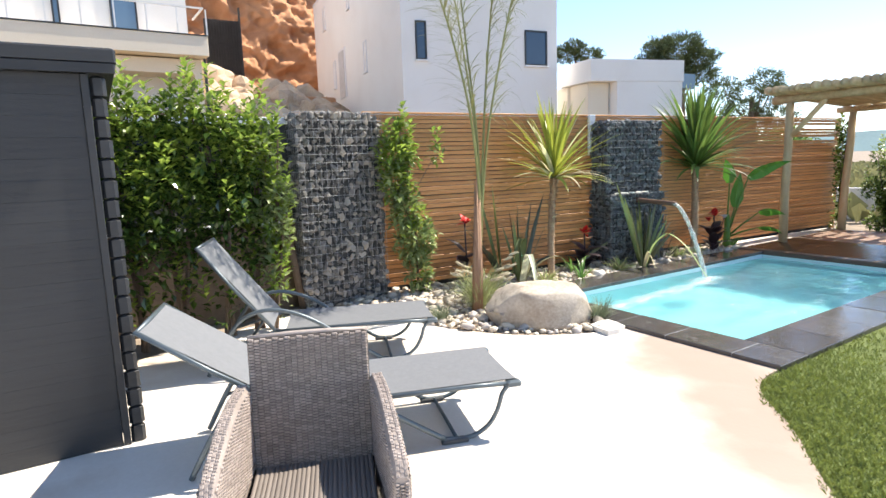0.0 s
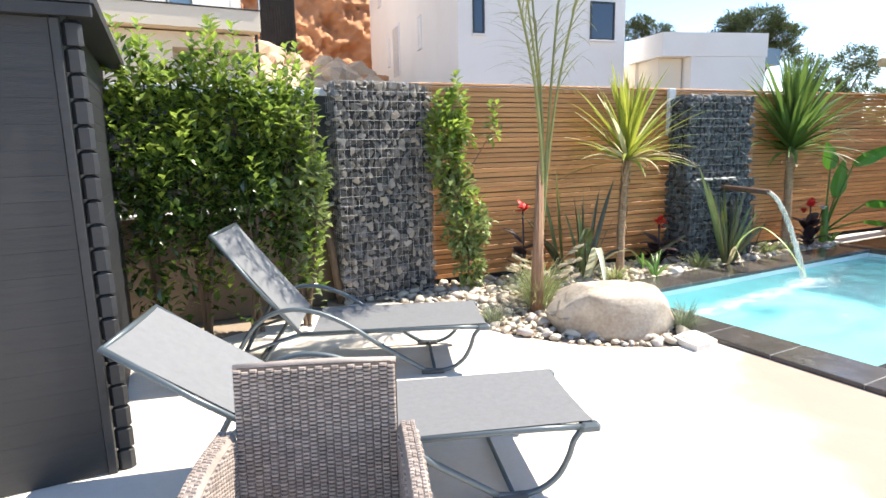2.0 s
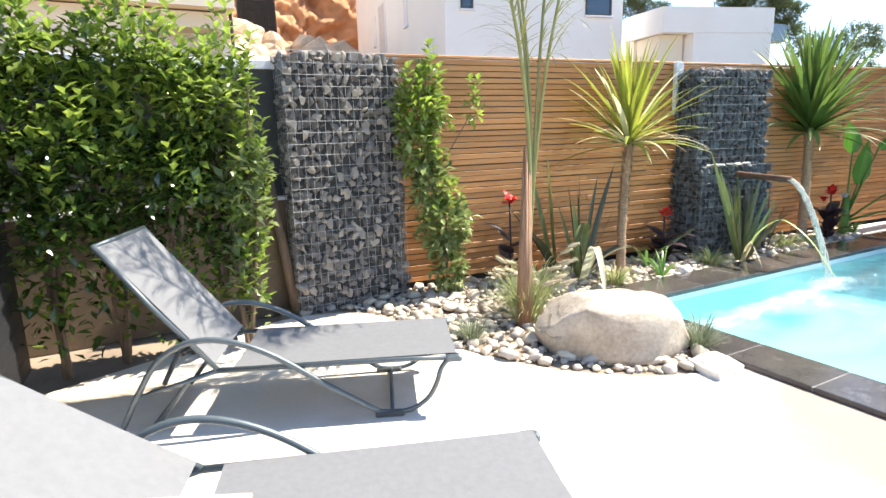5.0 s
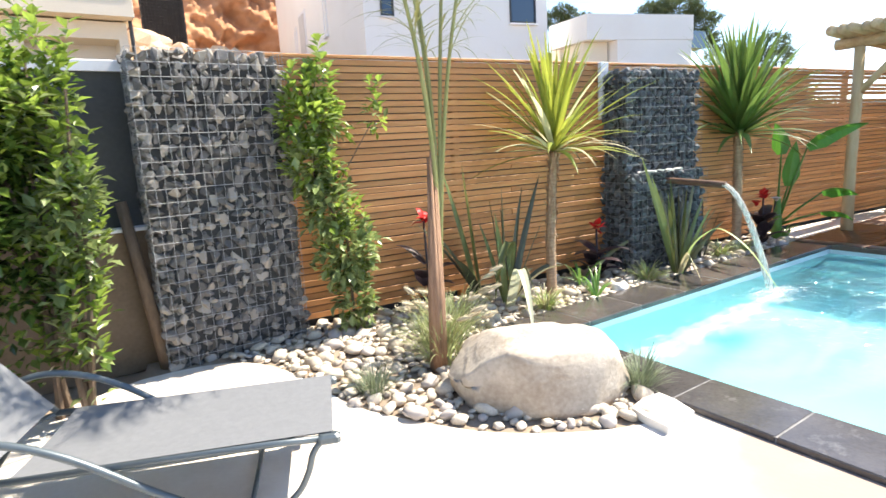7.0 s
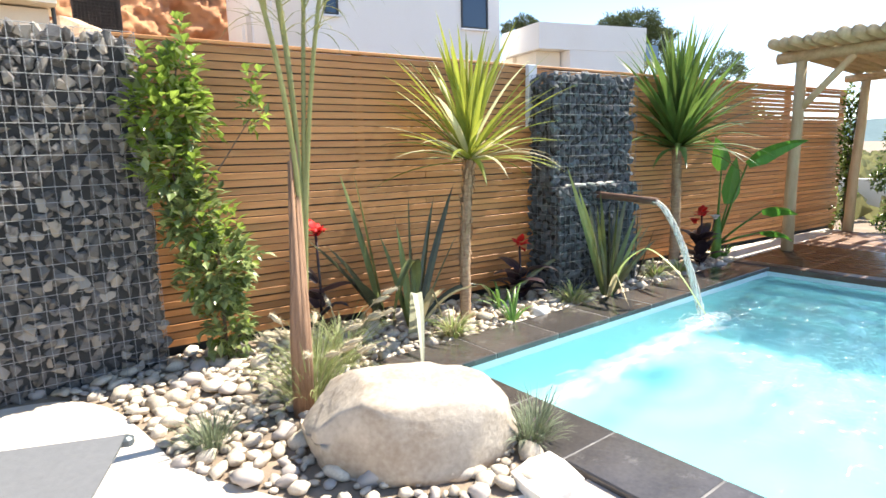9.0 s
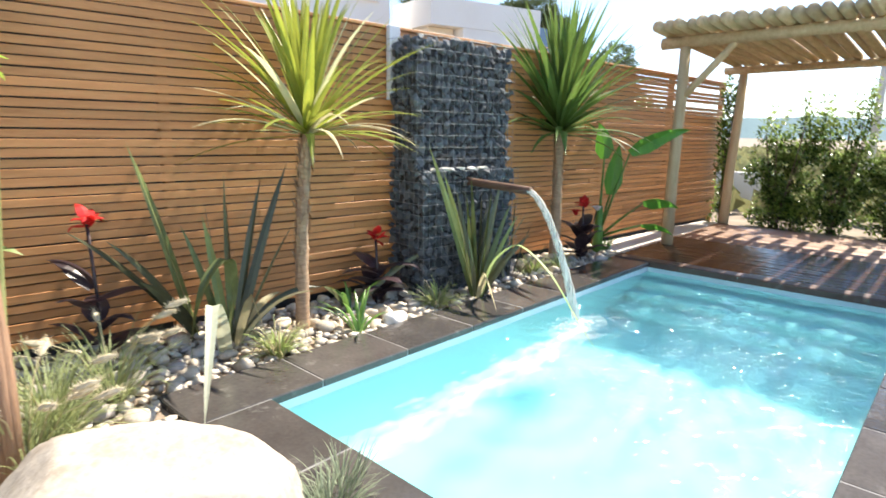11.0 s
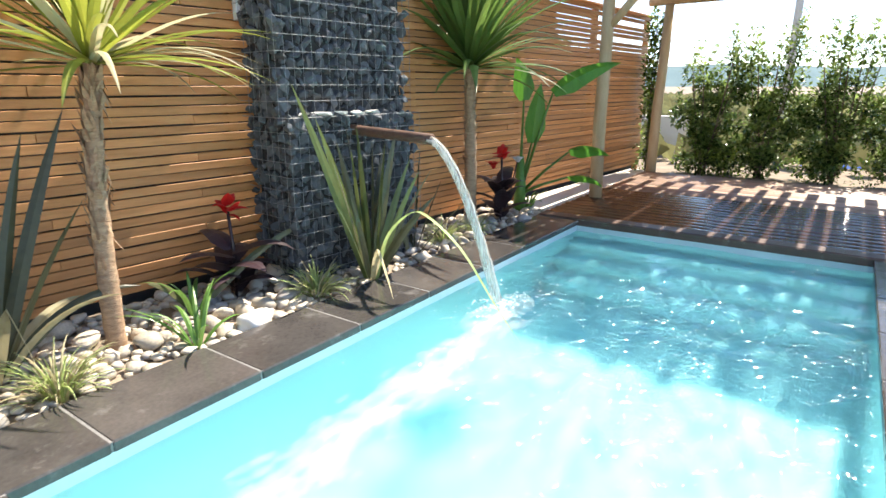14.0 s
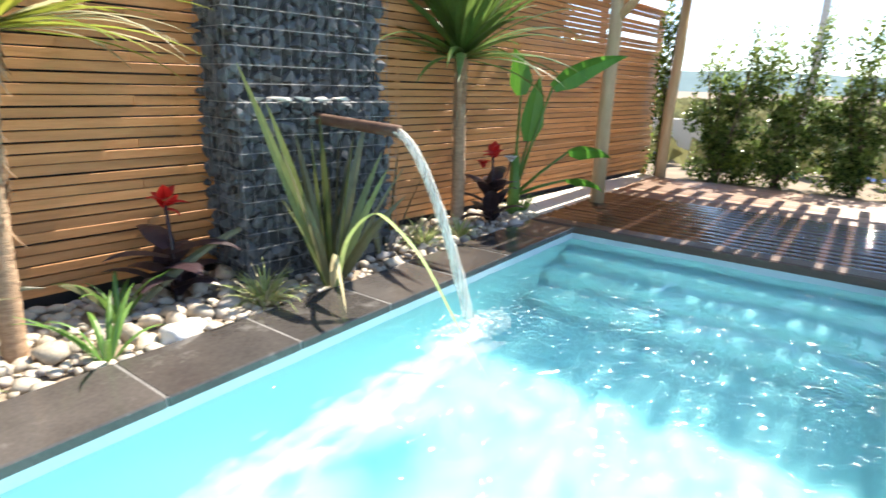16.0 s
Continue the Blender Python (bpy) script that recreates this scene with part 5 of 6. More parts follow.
def clump(name, label, category, m, count, length, width, rise, droop, mat, base=0.05, group="", kinks=0, second=None):
    top = thing(name, label, category, m, group)
    g, g2 = Geo(), Geo()
    for i in range(count):
        a = rnd(0, 6.28)
        kink = (rnd(0.5, 0.75), rnd(90, 130)) if i < kinks else None
        target = g2 if second and random.random() < 0.3 else g
        target.strap((base * math.cos(a) * rnd(0, 1), base * math.sin(a) * rnd(0, 1), 0), a, rnd(*length), width * rnd(0.75, 1.2), rnd(*rise), rnd(*droop), 8, 0.35, kink, 1.3)
    part("leaves", g, M[mat], top, kind="stuff" if count > 60 else "")
    if second and g2.v:
        part("pale_leaves", g2, M[second], top, "paler leaves", kind="stuff" if count > 60 else "")
    return top


def flax(m, label, leaves, mat, width=0.06):
    """A flax with each broad leaf placed: azimuth, length, rise, droop."""
    top = thing("flax", label, "flax", m, "flax plants")
    for az, ln, rise, droop, shade, kink in leaves:
        part("leaf", Geo().strap((0.03 * math.cos(radians(az)), 0.03 * math.sin(radians(az)), 0), radians(az), ln, width * rnd(0.9, 1.25), rise, droop, 10, 0.22, kink, 1.5, roll=random.choice((-1, 1)) * rnd(0.75, 1.25)), M[shade or mat], top)
    return top


flax(pose(5.42, 7.08, -0.05), "broad-leaved bronze-green flax against the fence",
     [(222, 1.6, 64, 4, "flaxgreen", None), (160, 1.42, 78, 6, "flaxgreen", None), (190, 1.2, 55, 20, "flax", None), (178, 0.95, 64, 24, "flax", None), (200, 0.7, 60, 30, "flax", None)], "flax", 0.075)
flax(pose(5.47, 6.74, -0.05), "dark bronze flax with upright and broken leaves",
     [(10, 1.35, 70, 8, "flax", None), (25, 1.2, 74, 8, "flax", None), (60, 1.2, 84, 5, "flax", None), (110, 1.05, 84, 6, "flax", None), (150, 0.9, 78, 10, "flaxgreen", None), (5, 0.95, 62, 14, "flax", None), (60, 1.0, 78, 6, "flax", None),
      (190, 0.95, 84, 6, "flaxgreen", None), (-70, 0.75, 70, 14, "dry", (0.5, 130)), (-20, 0.7, 55, 70, "dry", None), (-5, 0.8, 50, 75, "flax", None), (20, 0.6, 48, 60, "dry", None)], "flax", 0.055)
flax(pose(7.62, 6.33, -0.05), "large green flax in front of the stepped gabion",
     [(166, 1.45, 72, 5, "flaxgreen", None), (160, 1.2, 77, 8, "flaxgreen", None), (190, 1.0, 72, 12, "flax", None), (120, 1.0, 82, 6, "flax", None), (60, 1.1, 82, 6, "flaxgreen", None), (20, 1.0, 74, 8, "flaxgreen", None), (0, 0.95, 66, 12, "flaxgreen", None), (-30, 0.85, 70, 14, "flaxgreen", None),
      (-125, 0.8, 52, 20, "dry", (0.42, 75)), (200, 0.85, 60, 18, "flaxgreen", None), (35, 1.0, 76, 8, "flax", None), (95, 0.95, 85, 4, "flaxgreen", None), (-60, 0.6, 64, 20, "flax", None), (10, 1.15, 72, 6, "flax", None), (145, 0.95, 76, 8, "flax", None), (75, 1.1, 80, 5, "flax", None), (28, 1.05, 66, 10, "flax", None), (-12, 0.95, 58, 14, "flax", None), (205, 0.75, 68, 12, "flax", None), (50, 0.9, 70, 12, "flax", None), (-40, 0.75, 60, 20, "flax", None)], "flaxgreen", 0.062)
flax(pose(8.25, 6.45, -0.05), "dark flax growing beside the stepped gabion",
     [(30, 0.95, 62, 12, "flax", None), (60, 0.9, 72, 10, "flax", None), (10, 0.8, 52, 16, "flax", None), (100, 0.8, 78, 8, "flax", None), (-20, 0.7, 44, 20, "flax", None), (45, 0.85, 56, 20, "flax", None)], "flax", 0.05)
flax(pose(6.58, 6.86, -0.05), "single arching flax leaf near the gabion",
     [(-14, 0.95, 40, 34, "flax", None), (200, 0.45, 55, 40, "flax", None)], "flax", 0.055)

for x, y, n, s in ((5.6, 6.36, 120, 1.0), (7.16, 6.4, 110, 0.95), (8.75, 6.48, 110, 0.95), (9.15, 6.42, 70, 0.8)):
    clump("liriope", "tuft of cream-striped green grass by the coping", "grass", pose(x, y, -0.04), n, (0.2 * s, 0.34 * s), 0.011, (35, 85), (50, 120), "tuft", 0.06, "variegated tufts", second="dry")
for x, y, n in ((3.5, 5.8, 170), (4.83, 4.75, 190), (4.98, 4.85, 60)):
    clump("fescue", "soft blue-green fescue tuft beside the boulder", "grass", pose(x, y, -0.04), n, (0.16, 0.28), 0.006, (40, 88), (20, 90), "fescue", 0.08, "fescue tufts")
for x, y, n in ((6.25, 6.33, 11), (6.5, 6.75, 8)):
    clump("agapanthus", "fresh green strap-leaved plant among pebbles", "plant", pose(x, y, -0.04), n, (0.28, 0.46), 0.03, (50, 85), (40, 110), "lily", 0.03, "green strap plants")
clump("agapanthus", "fresh green strap-leaved plant among pebbles", "plant", pose(10.4, 6.5, -0.04), 14, (0.2, 0.35), 0.03, (40, 80), (40, 110), "lily", 0.05, "green strap plants")

for fx, fy, n in ((4.28, 6.15, 240), (4.62, 6.42, 120), (4.12, 5.9, 130)):
    fount = clump("fountain_grass", "fountain grass with fluffy cream seed heads", "grass", pose(fx, fy, -0.04), n, (0.3, 0.58), 0.008, (45, 88), (30, 100), "pennis", 0.1, "fountain grasses")
    for i in range(7):
        a, r, h = rnd(0, 6.28), rnd(0.12, 0.3), rnd(0.32, 0.52)
        tip = Vector((math.cos(a) * r, math.sin(a) * r, h))
        part("stalk", Geo().tube([(0, 0, 0), tip * 0.55 + Vector((0, 0, 0.1)), tip], 0.0025, 4), M["dry"], fount)
        d = Vector((math.cos(a), math.sin(a), 0.35)).normalized()
        head = Geo().tube([tip + d * 0.12 * k / 4 for k in range(5)], [0.005, 0.015, 0.018, 0.014, 0.004], 6)
        for k in range(130):
            head.strap(tip + d * rnd(0, 0.12), rnd(0, 6.28), rnd(0.026, 0.045), 0.003, rnd(-40, 70), 20, 2)
        part("seed_head", head, M["seed"], fount, "fluffy cream seed head")


def canna(m, label, height, white=False, leaves=7):
    top = thing("canna", label, "flowering plant", m, "cannas")
    part("stem", Geo().tube([(0, 0, 0), (0.015, 0.0, height * 0.5), (0.0, 0, height)], 0.011, 7), M["purple"], top, smooth=True)
    for i in range(leaves):
        a = i * 2.4 + 0.4
        part("leaf", Geo().strap((0, 0, height * (0.08 + 0.55 * i / leaves)), a, rnd(0.28, 0.44), 0.17, rnd(15, 62), rnd(50, 110), 7, 0.2), M["purple"], top, "dark purple leaf")
    for i in range(9):
        a = i * 2.4
        part("petal", Geo().strap((0, 0, height - 0.015 + 0.009 * i), a, rnd(0.1, 0.15), 0.085, rnd(-5, 70), rnd(20, 120), 5, 0.3), M["red"], top, "bright red petal")
    if white:
        for i in range(9):
            part("petal", Geo().strap((-0.12, 0.03, height - 0.1 + 0.009 * i), i * 2.4, 0.09, 0.055, 70 - 8 * i, 60, 5, 0.3), M["red"], top, "bright red petal")
        for i in range(9):
            part("petal", Geo().strap((0.18, -0.08, height - 0.06 + 0.008 * i), i * 2.4, 0.085, 0.06, 60 - 8 * i, 60, 5, 0.3), M["white_petal"], top, "white petal")
        part("stem", Geo().tube([(0, 0, 0), (0.12, -0.05, height * 0.5), (0.18, -0.08, height - 0.06)], 0.008, 6), M["purple"], top, smooth=True)
    return top


canna(pose(4.76, 7.08, -0.05), "red-flowered canna with dark purple leaves", 0.9)
canna(pose(6.86, 6.84, -0.05), "short red-flowered canna in the shade of the fence", 0.58, leaves=12)
canna(pose(9.78, 6.5, -0.05), "red and white canna with dark purple leaves", 0.66, True, 14)

# banana plant by the pergola post
ban = thing("banana_plant", "young banana plant with large green leaves", "banana plant", pose(10.3, 6.56, -0.05))
part("stem", Geo().tube([(0, 0, 0), (0.02, 0, 0.3), (0.03, 0.02, 0.62)], [0.07, 0.06, 0.04], 10), M["lily"], ban, smooth=True)
for az, ln, w, rise, droop, reach, z, roll in ((-60, 0.62, 0.25, 86, 8, 0.1, 0.76, 1.2), (80, 0.45, 0.24, 82, 20, 0.0, 1.2, 1.2), (-72, 0.72, 0.25, 34, 30, 0.3, 1.28, 0.9), (-70, 0.42, 0.24, 12, 50, 0.5, 0.68, 0.7), (-66, 0.4, 0.18, 5, 60, 0.5, 0.4, 0.6)):
    h = Vector((math.cos(radians(az)), math.sin(radians(az)), 0))
    joint = h * reach + Vector((0.03, 0, z))
    part("leaf_stalk", Geo().tube([(0.02, 0.01, 0.2), joint * 0.5 + Vector((0, 0, 0.12)), joint], [0.02, 0.015, 0.01], 7), M["lily"], ban, smooth=True)
    part("leaf", Geo().strap(joint, radians(az), ln, w, rise, droop, 12, 0.28, roll=roll), M["banana"], ban, "large glossy green leaf")


def ribbon(points, width):
    """A strap leaf laid along a line, tapering to its tip."""
    g, line = Geo(), [Vector(p) for p in smooth_line(points, 5)]
    for i, p in enumerate(line):
        t = (line[min(i + 1, len(line) - 1)] - line[max(i - 1, 0)]).normalized()
        side = t.cross(Vector((0, 0, 1))).normalized()
        w = width * 0.5 * max(0.04, 1 - (i / (len(line) - 1)) ** 2.5)
        g.v += [tuple(p - side * w), tuple(p - Vector((0, 0, w * 0.3))), tuple(p + side * w)]
    for i in range(len(line) - 1):
        for q in (0, 1):
            a = i * 3 + q
            g.f.append((a, a + 1, a + 4, a + 3))
    return g


hang = thing("flax", "long pale flax leaf arching down to the water", "flax", pose(7.62, 6.28, -0.05), "flax plants")
bent = thing("flax", "broken flax leaf bent down over the pebbles", "flax", pose(5.45, 6.72, -0.05), "flax plants")
part("leaf", ribbon([(0, 0, 0.02), (0.02, -0.03, 0.45), (-0.03, -0.1, 0.66), (-0.16, -0.17, 0.64), (-0.28, -0.24, 0.52), (-0.35, -0.25, 0.3), (-0.37, -0.24, 0.05)], 0.085), M["flaxgreen"], bent)
pale = thing("flax", "pale dry flax blade hanging to the coping", "flax", pose(5.3, 6.5, -0.05), "flax plants")
part("leaf", ribbon([(0.06, 0.1, 0.02), (-0.05, -0.1, 0.3), (-0.18, -0.3, 0.5), (-0.26, -0.44, 0.54), (-0.34, -0.58, 0.45), (-0.45, -0.75, 0.27), (-0.52, -0.85, 0.12)], 0.085), M["paleblade"], pale)
part("leaf", ribbon([(0, 0, 0.02), (-0.05, -0.15, 0.36), (-0.12, -0.4, 0.57), (-0.17, -0.58, 0.59), (-0.2, -0.85, 0.43), (-0.235, -1.1, 0.16), (-0.256, -1.3, -0.05)], 0.034), M["tuft"], hang)

# ---------- pergola ----------
perg = thing("pergola", "rustic pergola of peeled pine poles over the deck", "pergola")
for x, y, dx, h in ((11.45, 6.12, 0.0, 2.56), (14.06, 6.2, 0.14, 2.46), (11.45, 1.5, 0.0, 2.56), (14.06, 1.5, 0.1, 2.46)):
    part("post", Geo().tube([(x, y, -0.02), (x + dx * 0.4, y + 0.01, 0.9), (x + dx, y - 0.005, 1.8), (x + dx * 1.3, y, h)], [0.078, 0.074, 0.07, 0.066], 14), M["post"], perg, smooth=True)
part("front_beam", Geo().tube([(11.45, 6.42, 2.62), (11.44, 4.5, 2.635), (11.45, 1.1, 2.62)], [0.075, 0.068, 0.075], 14), M["log"], perg, smooth=True)
part("rear_beam", Geo().tube([(14.25, 6.5, 2.52), (14.23, 4.0, 2.53), (14.25, 1.1, 2.52)], [0.062, 0.06, 0.065], 14), M["log"], perg, smooth=True)
part("brace", Geo().tube([(11.45, 6.08, 1.95), (11.45, 5.52, 2.57)], 0.045, 10), M["post"], perg, smooth=True)
part("brace", Geo().tube([(11.45, 1.54, 1.95), (11.45, 2.1, 2.57)], 0.045, 10), M["post"], perg, smooth=True)
y, count = 6.36, 0
while y > 1.0:
    r = rnd(0.055, 0.075)
    x0, x1 = 11.05 + rnd(-0.09, 0.09), (14.95 if count % 2 else 14.38) + rnd(-0.06, 0.06)
    part("rafter", Geo().tube([(x0, y, 2.765 + r * 0.3), (12.6, y + rnd(-0.03, 0.03), 2.71 + rnd(-0.01, 0.01)), (x1, y + rnd(-0.02, 0.02), 2.635)], [r, r * 0.95, r * 0.88], 12), M["log"], perg, smooth=True)
    y -= rnd(0.13, 0.147)
    count += 1

# ---------- houses and slope behind ----------
def ramp_h(x, y):
    k = min(1, max(0, (y - 8.4) / 20))
    k = k * k * (3 - 2 * k)
    r = min(1, max(0, (x - 14) / 10))
    return -0.12 + 5.0 * k * (1 - r * r * (3 - 2 * r))


NX, NY = 50, 40
g = Geo()
g.add([(-30 + 70 * i / NX, 8.2 + 50 * j / NY, 0) for j in range(NY + 1) for i in range(NX + 1)],
      [(j * (NX + 1) + i, j * (NX + 1) + i + 1, (j + 1) * (NX + 1) + i + 1, (j + 1) * (NX + 1) + i) for j in range(NY) for i in range(NX)])
g.v = [(x, y, ramp_h(x, y)) for x, y, _ in g.v]
single("hillside", g, M["hill"], "dry earth slope behind the garden", "slope", kind="structure", smooth=True)


def window(parent, m, w, h, frame="alu", pane="glass", depth=0.12):
    """A framed window set into a facade; m: its middle, with -y outwards."""
    f = Geo()
    t = 0.05
    for b in ((-w / 2, -h / 2, -w / 2 + t, h / 2), (w / 2 - t, -h / 2, w / 2, h / 2), (-w / 2 + t, h / 2 - t, w / 2 - t, h / 2), (-w / 2 + t, -h / 2, w / 2 - t, -h / 2 + t)):
        f.box(b[0], -0.035, b[1], b[2], 0.05, b[3])
    win = part("window", f, M[frame], parent, "dark-framed window", m=m)
    part("pane", Geo().box(-w / 2 + t, -0.01, -h / 2 + t, w / 2 - t, 0.01, h / 2 - t), M[pane], win, "reflective blue-grey pane")
    part("sill", Geo().bevel_box(-w / 2 - 0.04, -0.08, -h / 2 - 0.05, w / 2 + 0.04, 0.0, -h / 2 - 0.003, 0.006), M["cap"], win)
    return win


house = thing("house", "white rendered modern house with flat roof behind the fence", "house", pose(9.15, 16.3, 0, 0, 0, -10.4))
part("wall", Geo().box(0, 0, 0.5, 5.55, 13.0, 9.55), M["render"], house, "smooth white render")
part("roof", Geo().bevel_box(-0.03, -0.03, 9.555, 5.58, 13.03, 9.64, 0.01), M["cap"], house)
window(house, pose(0.63, 0.0, 5.42), 0.36, 1.14)
window(house, pose(4.72, 0.0, 5.36), 0.86, 1.12)
SIDE = pose(0, 0, 0, 0, 0, -90)
HM = house.matrix_basis.inverted()
for x, y, z, w, h in ((9.94, 26.9, 8.46, 0.45, 1.0), (9.61, 22.45, 8.2, 0.35, 0.8), (9.45, 20.3, 5.62, 0.4, 1.1), (9.82, 25.32, 5.72, 0.4, 1.15)):
    p = HM @ Vector((x, y, z))
    window(house, pose(0, p.y, z) @ SIDE, w, h, "cap", "render")
p = HM @ Vector((9.72, 23.9, 5.55))
door = part("door", Geo().box(-0.6, -0.03, -1.0, 0.6, 0.06, 1.0), M["cap"], house, "pale recessed entrance door", m=pose(0, p.y, 5.55) @ SIDE)
part("door_leaf", Geo().bevel_box(-0.48, -0.05, -0.98, 0.42, -0.032, 0.9, 0.008), M["pole"], door)

annex = thing("annex", "low white garage wing with an overhanging roof", "house")
AX = [(15.34, 15.95), (15.0, 14.14), (18.41, 13.05), (19.5, 16.6)]
part("roof", slab_from(AX, 4.2, 4.9), M["render"], annex, "thick white parapet")
part("wall", slab_from([(15.95, 13.85), (18.38, 13.08), (19.4, 16.5), (16.3, 16.3)], 0.0, 4.195), M["render"], annex)
part("recess_wall", slab_from([(15.42, 15.6), (15.9, 15.2), (16.2, 16.2), (15.6, 16.3)], 0.0, 4.19), M["cream"], annex, "cream recessed wall")
part("recess_wall", slab_from([(15.2, 14.45), (15.93, 14.2), (16.2, 15.4), (15.5, 15.55)], 0.0, 4.19), M["cream"], annex, "cream recessed wall")
part("railing", Geo().box(18.5, 13.2, 4.0, 19.3, 16.0, 4.5), M["glass"], annex, "dark glass railing")

left = thing("house", "cream house with a white balcony up the slope", "house", pose(0, 20.5, 0))
part("wall", Geo().box(-9, 1.4, 0.5, 4.2, 9, 12), M["render"], left, "pale upper wall")
part("wall", Geo().box(-9, 0.3, 0.5, 1.95, 1.39, 5.2).box(4.08, 0.3, 0.5, 4.3, 1.39, 5.2).box(1.95, 0.3, 4.76, 4.08, 1.39, 5.2), M["cream"], left, "cream ground-floor wall")
part("balcony", Geo().bevel_box(-9.2, -0.25, 5.25, 4.45, 1.39, 5.84, 0.01), M["cream"], left, "deep cream balcony slab")
part("balcony_edge", Geo().box(-9.22, -0.28, 5.845, 4.47, 0.05, 5.875), M["alu"], left, "thin dark edge strip")
rail = part("railing", Geo().box(-9, -0.2, 6.66, 4.4, -0.15, 6.71).box(4.35, -0.15, 6.66, 4.4, 1.38, 6.71), M["white_metal"], left, "white metal balcony railing")
x = -9.0
while x < 4.45:
    part("baluster", Geo().box(x, -0.19, 5.876, x + 0.04, -0.16, 6.66), M["white_metal"], rail)
    x += 0.84
window(left, pose(2.35, 1.38, 6.95), 0.75, 2.05, "alu", "bluedoor")
window(left, pose(0.55, 1.38, 6.95), 0.2, 2.05, "alu", "bluedoor")
window(left, pose(-2.2, 1.38, 6.95), 0.9, 2.05, "alu", "bluedoor")
part("downpipe", Geo().tube([(4.4, 0.26, 0.5), (4.4, 0.26, 5.24)], 0.05, 8), M["alu"], left)

# orange cut slope between the houses
g = Geo()
NX, NZ = 130, 90
for j in range(NZ + 1):
    for i in range(NX + 1):
        u, v = i / NX, j / NZ
        x, z = 1.0 + 15 * u, 4.3 + 10.5 * v
        d = 1.0 * noise.noise(Vector((x * 0.35, z * 0.4, 2))) + 0.6 * noise.noise(Vector((x * 1.1, z * 1.3, 5))) + 0.25 * noise.noise(Vector((x * 3, z * 3, 9))) + 0.16 * noise.noise(Vector((x * 7, z * 8, 4))) + 0.5 * noise.turbulence(Vector((x * 0.9, z * 1.2, 3)), 6, True)
        g.v.append((x, 29.5 + 3.6 * v + d, z - 0.3 * v))
g.f = [(j * (NX + 1) + i, j * (NX + 1) + i + 1, (j + 1) * (NX + 1) + i + 1, (j + 1) * (NX + 1) + i) for j in range(NZ) for i in range(NX)]
single("cut_slope", g, M["cliff"], "raw orange earth bank cut into the hill", "slope", kind="structure", smooth=True)
g = Geo()
for i in range(13):
    g.box(5.2 + i * 0.1, 24.0, 5.3, 5.23 + i * 0.1, 24.06, 7.3)
for i in range(20):
    g.box(5.18, 23.97, 5.3 + i * 0.1, 6.45, 23.99, 5.33 + i * 0.1)
g.box(5.18, 24.07, 5.3, 6.45, 24.14, 7.3).box(6.45, 23.98, 5.2, 6.5, 24.1, 7.8)
single("netting_screen", g, M["net"], "dark netting screen in front of the bank", "screen", smooth=False)
for i in range(60):
    x, y = 4.8 + rnd(0, 4.5), 21.2 + rnd(0, 1.5)
    s = rnd(0.35, 0.75)
    single("boulder", from_bm("boulder", pebble_bm(60 + i, 2, 0.5, (1, 0.8, 0.75)), M["boulder"], False), None, "rough pale boulder piled below the bank", "boulder", pose(x, y, 3.56 + rnd(0, 0.2) + 0.8 * (y - 21.2) - 0.16 * (x - 5), rnd(0, 360), rnd(0, 30), rnd(0, 360)) @ Matrix.Diagonal((s, s, s, 1)), "boulders below the bank")
single("terrace_bank", Geo().bevel_box(4.6, 22.0, 0.5, 9.4, 26.0, 4.35, 0.05), M["cliff"], "earth bank carrying the boulders", "slope", kind="structure")


# ---------- distant trees, pole, hills ----------
def pine(m, label, clumps, trunk, seed_n):
    top = thing("pine_tree", label, "tree", m, "distant pines")
    gt = Geo().tube(trunk, [0.28, 0.22, 0.14], 9)
    for c, s in clumps:
        a = Vector(trunk[1]).lerp(Vector(trunk[2]), rnd(0.2, 0.9))
        gt.tube([a, a.lerp(Vector(c), 0.5) + Vector((0, 0, -0.2)), Vector(c)], [0.09, 0.06, 0.02], 6)
    part("trunk", gt, M["bark"], top, "bare brown trunk and limbs", smooth=True)
    g = Geo()
    for c, s in clumps:
        c = Vector(c)
        for _ in range(int(seed_n * s * s)):
            d = Vector((random.gauss(0, 1), random.gauss(0, 1), random.gauss(0, 0.8))).normalized()
            p = c + Vector((d.x * s, d.y * s, d.z * s * 0.62)) * rnd(0.25, 1) ** 0.5 * (1 + 0.4 * noise.noise(d * 2.5 + c))
            for _ in range(5):
                g.leaf(p + Vector((rnd(-0.12, 0.12), rnd(-0.12, 0.12), rnd(-0.1, 0.1))), d + Vector((rnd(-0.8, 0.8), rnd(-0.8, 0.8), rnd(-0.3, 0.9))), Vector((rnd(-1, 1), rnd(-1, 1), 0.5)), rnd(0.12, 0.26), 0.05)
    part("crown", g, M["pine"], top, "dark needle crown", kind="stuff")
    return top


pine(pose(33.2, 23.2, 0), "broad umbrella pine beyond the houses", [((-1.3, 1.5, 7.2), 1.3), ((-0.2, 0.2, 8.2), 1.5), ((0.6, -0.7, 7.5), 1.0), ((0.2, 0.6, 6.8), 1.1), ((0.6, -0.9, 6.6), 0.9), ((-1.0, 1.0, 8.4), 0.9)], [(0, 0, -1), (0, 0, 4), (0, 0, 7.5)], 560)
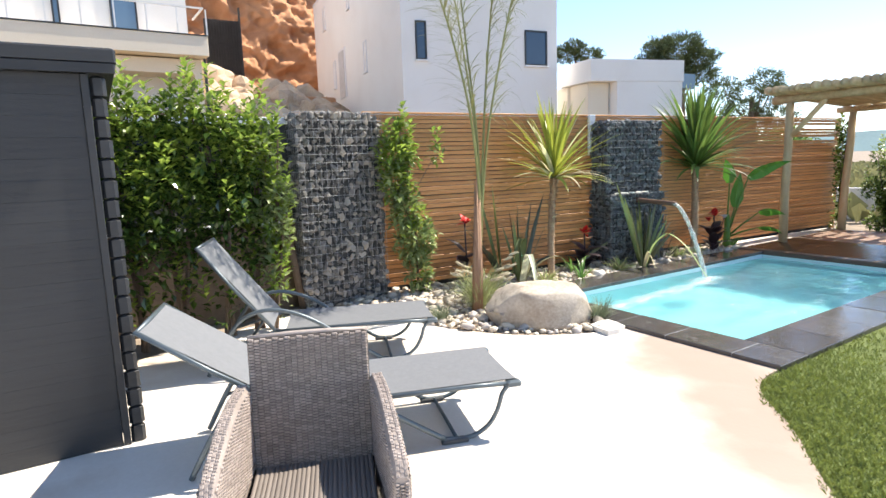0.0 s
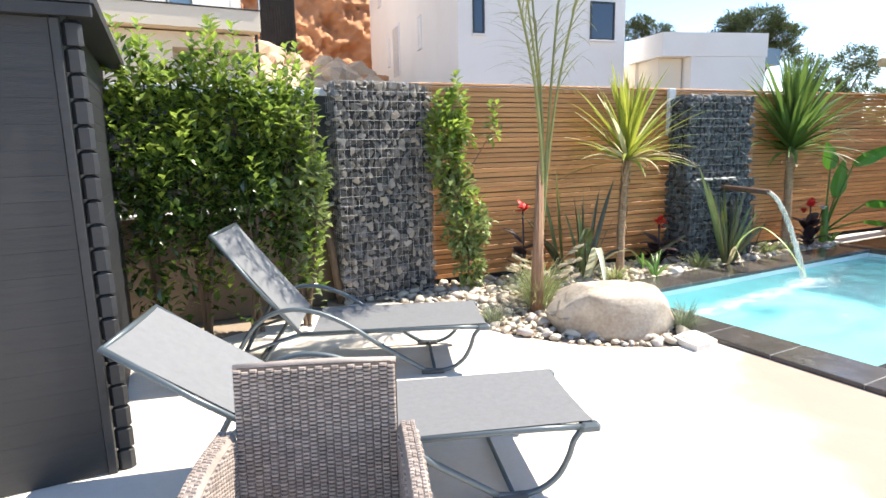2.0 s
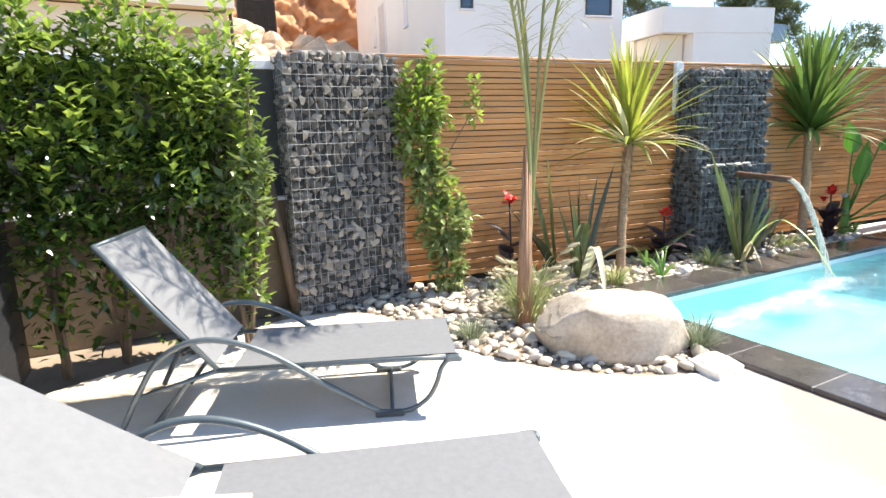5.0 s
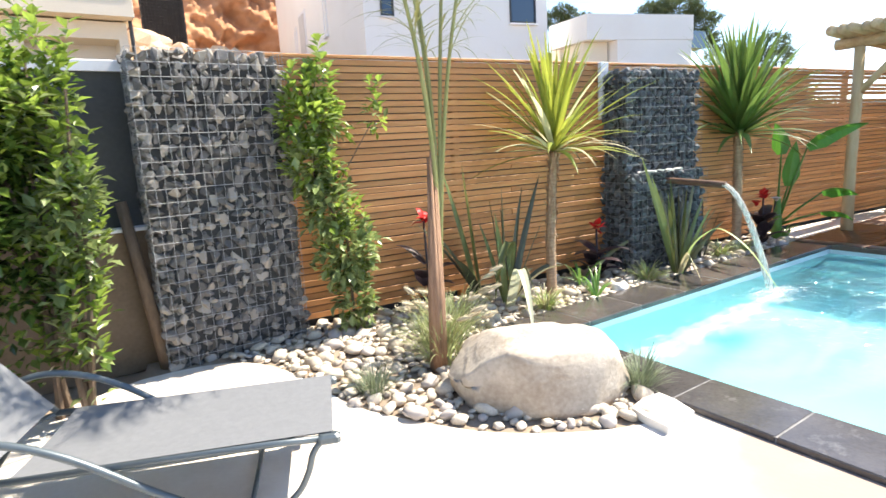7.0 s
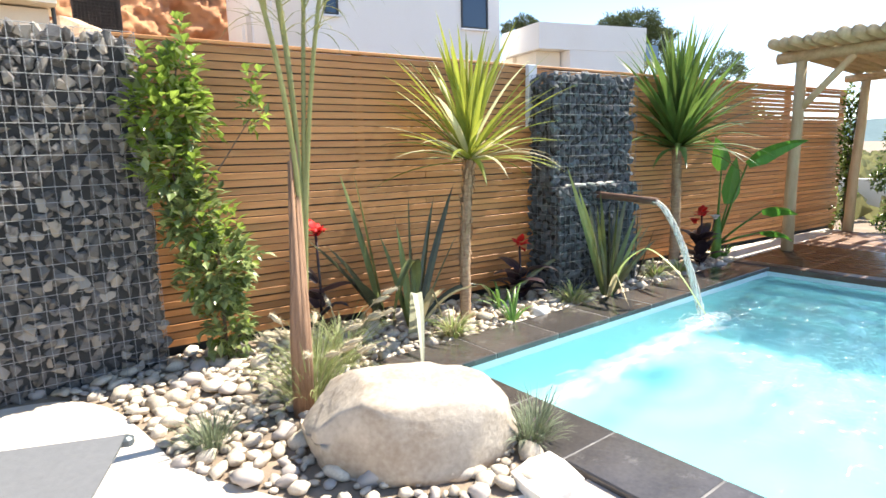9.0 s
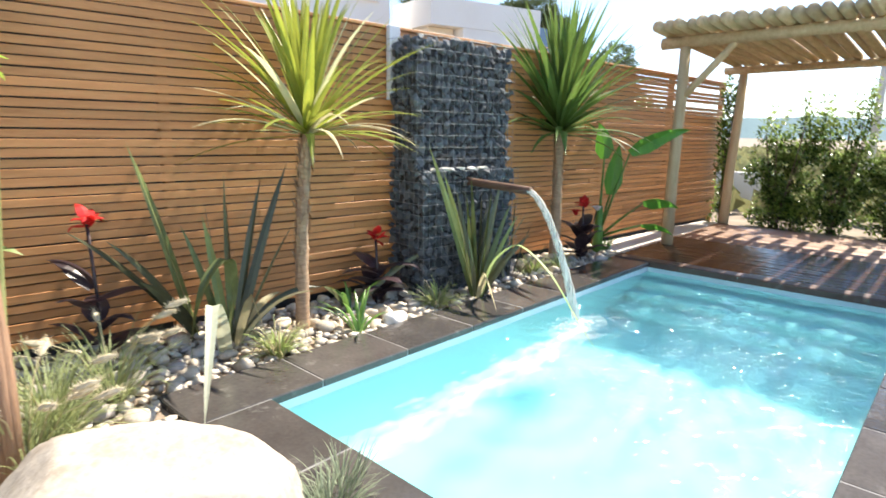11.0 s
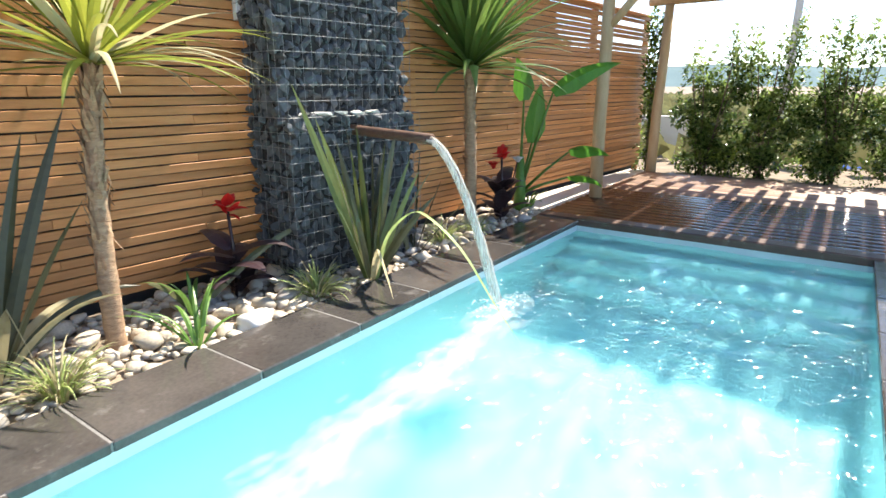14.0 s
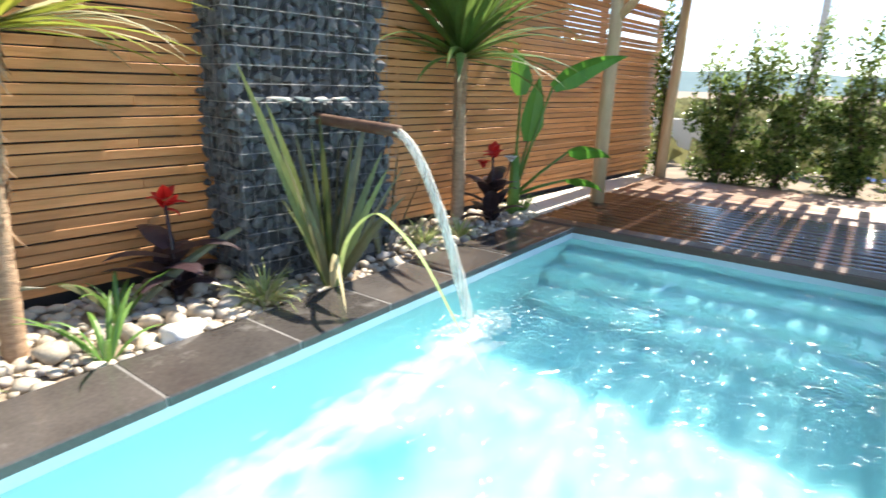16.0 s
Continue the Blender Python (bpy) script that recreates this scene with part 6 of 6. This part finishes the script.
pine(pose(35.3, 19.9, 0), "loose grey-green pine beyond the houses", [((-0.9, 1.3, 5.6), 1.1), ((0.2, -0.6, 5.9), 1.0), ((0.4, -0.9, 5.2), 0.9), ((-0.4, 0.4, 4.4), 1.2), ((0.7, -1.2, 3.8), 1.1), ((-0.9, 1.5, 3.6), 1.0)], [(0, 0, -1), (0, 0, 2.5), (0, 0, 5)], 300)
pine(pose(29.2, 28.3, 0), "small pine behind the white house", [((-0.3, 0.6, 8.6), 0.9), ((0.5, -0.6, 8.3), 0.8), ((-0.1, 0.1, 9.0), 0.6)], [(0, 0, 0), (0, 0, 5), (0, 0, 8)], 520)
single("utility_pole", Geo().tube([(21.9, 5.2, -0.1), (21.9, 5.2, 7.5)], [0.1, 0.07], 12), M["pole"], "slim grey pole beyond the garden", "pole", smooth=True)
single("wall_garden_end", Geo().bevel_box(17.2, 6.1, -0.1, 17.4, 9.0, 0.7, 0.01), M["render"], "low white garden wall beyond the shrubs", "wall", kind="structure")

g = Geo()
N = 160
for i in range(N + 1):
    a = -2.2 + 4.6 * i / N
    h = 900 * math.tan(radians(1.55 + 0.9 * noise.noise(Vector((a * 2.3, 0, 3))) + 0.25 * noise.noise(Vector((a * 14, 0, 7)))))
    g.v += [(900 * math.cos(a), 900 * math.sin(a), -4), (960 * math.cos(a), 960 * math.sin(a), max(6, h))]
g.f = [(2 * i, 2 * i + 2, 2 * i + 3, 2 * i + 1) for i in range(N)]
single("backdrop", g, M["far"], "wooded hills on the horizon with haze painted into their blue-green", "hills", kind="structure")
g = Geo()
for i in range(9000):
    x, y = 16 + rnd(0, 1) ** 1.4 * 60, rnd(-35, 40)
    r = rnd(0.25, 0.85)
    if math.hypot(x - 33, y - 22) > 3:
        g.leaf(Vector((x, y, -0.1)), Vector((rnd(-0.6, 0.6), rnd(-0.6, 0.6), 1)), Vector((1, 0, 0)), r, r * 0.8)
single("scrub", g, M["scrub"], "rough green scrub beyond the garden", "scrub", kind="stuff")

# wild bushes on the neighbouring ground, below the top of the fence
for x, y, h in ((17.5, 9.3, 2.1), (19.3, 10.1, 2.3), (21.1, 10.9, 2.5), (23.0, 11.8, 2.6), (25.0, 12.6, 2.7), (27.2, 13.4, 2.8)):
    clumps = [((rnd(-0.7, 0.7), rnd(-0.6, 0.6), h * f), (0.75, 0.65, h * 0.2), 260) for f in (0.15, 0.35, 0.5, 0.66, 0.8)]
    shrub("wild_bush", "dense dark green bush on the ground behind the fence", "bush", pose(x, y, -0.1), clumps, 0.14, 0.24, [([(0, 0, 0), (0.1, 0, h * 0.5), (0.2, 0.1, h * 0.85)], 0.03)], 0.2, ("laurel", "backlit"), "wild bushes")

# ---------- turf blades ----------
def on_lawn(x, y):
    if y > 2.83 or x > 13.8:
        return False
    if y > -2.4:
        near = min(LAWN_EDGE, key=lambda p: abs(p[1] - y))
        if x < near[0] - 0.03 + 0.04 * noise.noise(Vector((x * 9, y * 9, 0))):
            return False
    return x > 2.7


g = Geo()
for i in range(42000):
    if i % 4:
        x, y = 2.75 + abs(random.gauss(0, 1.7)), 2.84 - abs(random.gauss(0, 1.1))
    else:
        x, y = rnd(2.8, 12), rnd(-2, 2.84)
    if not on_lawn(x, y):
        continue
    h, a = rnd(0.02, 0.048), rnd(0, 6.28)
    dx, dy = math.cos(a), math.sin(a)
    w, b = rnd(0.002, 0.0045), rnd(0.2, 1.0) * h
    k = len(g.v)
    g.v += [(x - dy * w, y + dx * w, -0.052), (x + dy * w, y - dx * w, -0.052), (x + dx * b * 0.4 + dy * w * 0.6, y + dy * b * 0.4 - dx * w * 0.6, -0.05 + h * 0.65), (x + dx * b, y + dy * b, -0.05 + h)]
    g.f += [(k, k + 1, k + 2), (k, k + 2, k + 3)]
single("grass", g, M["blade"], "short green mown lawn grass", "grass", kind="stuff")
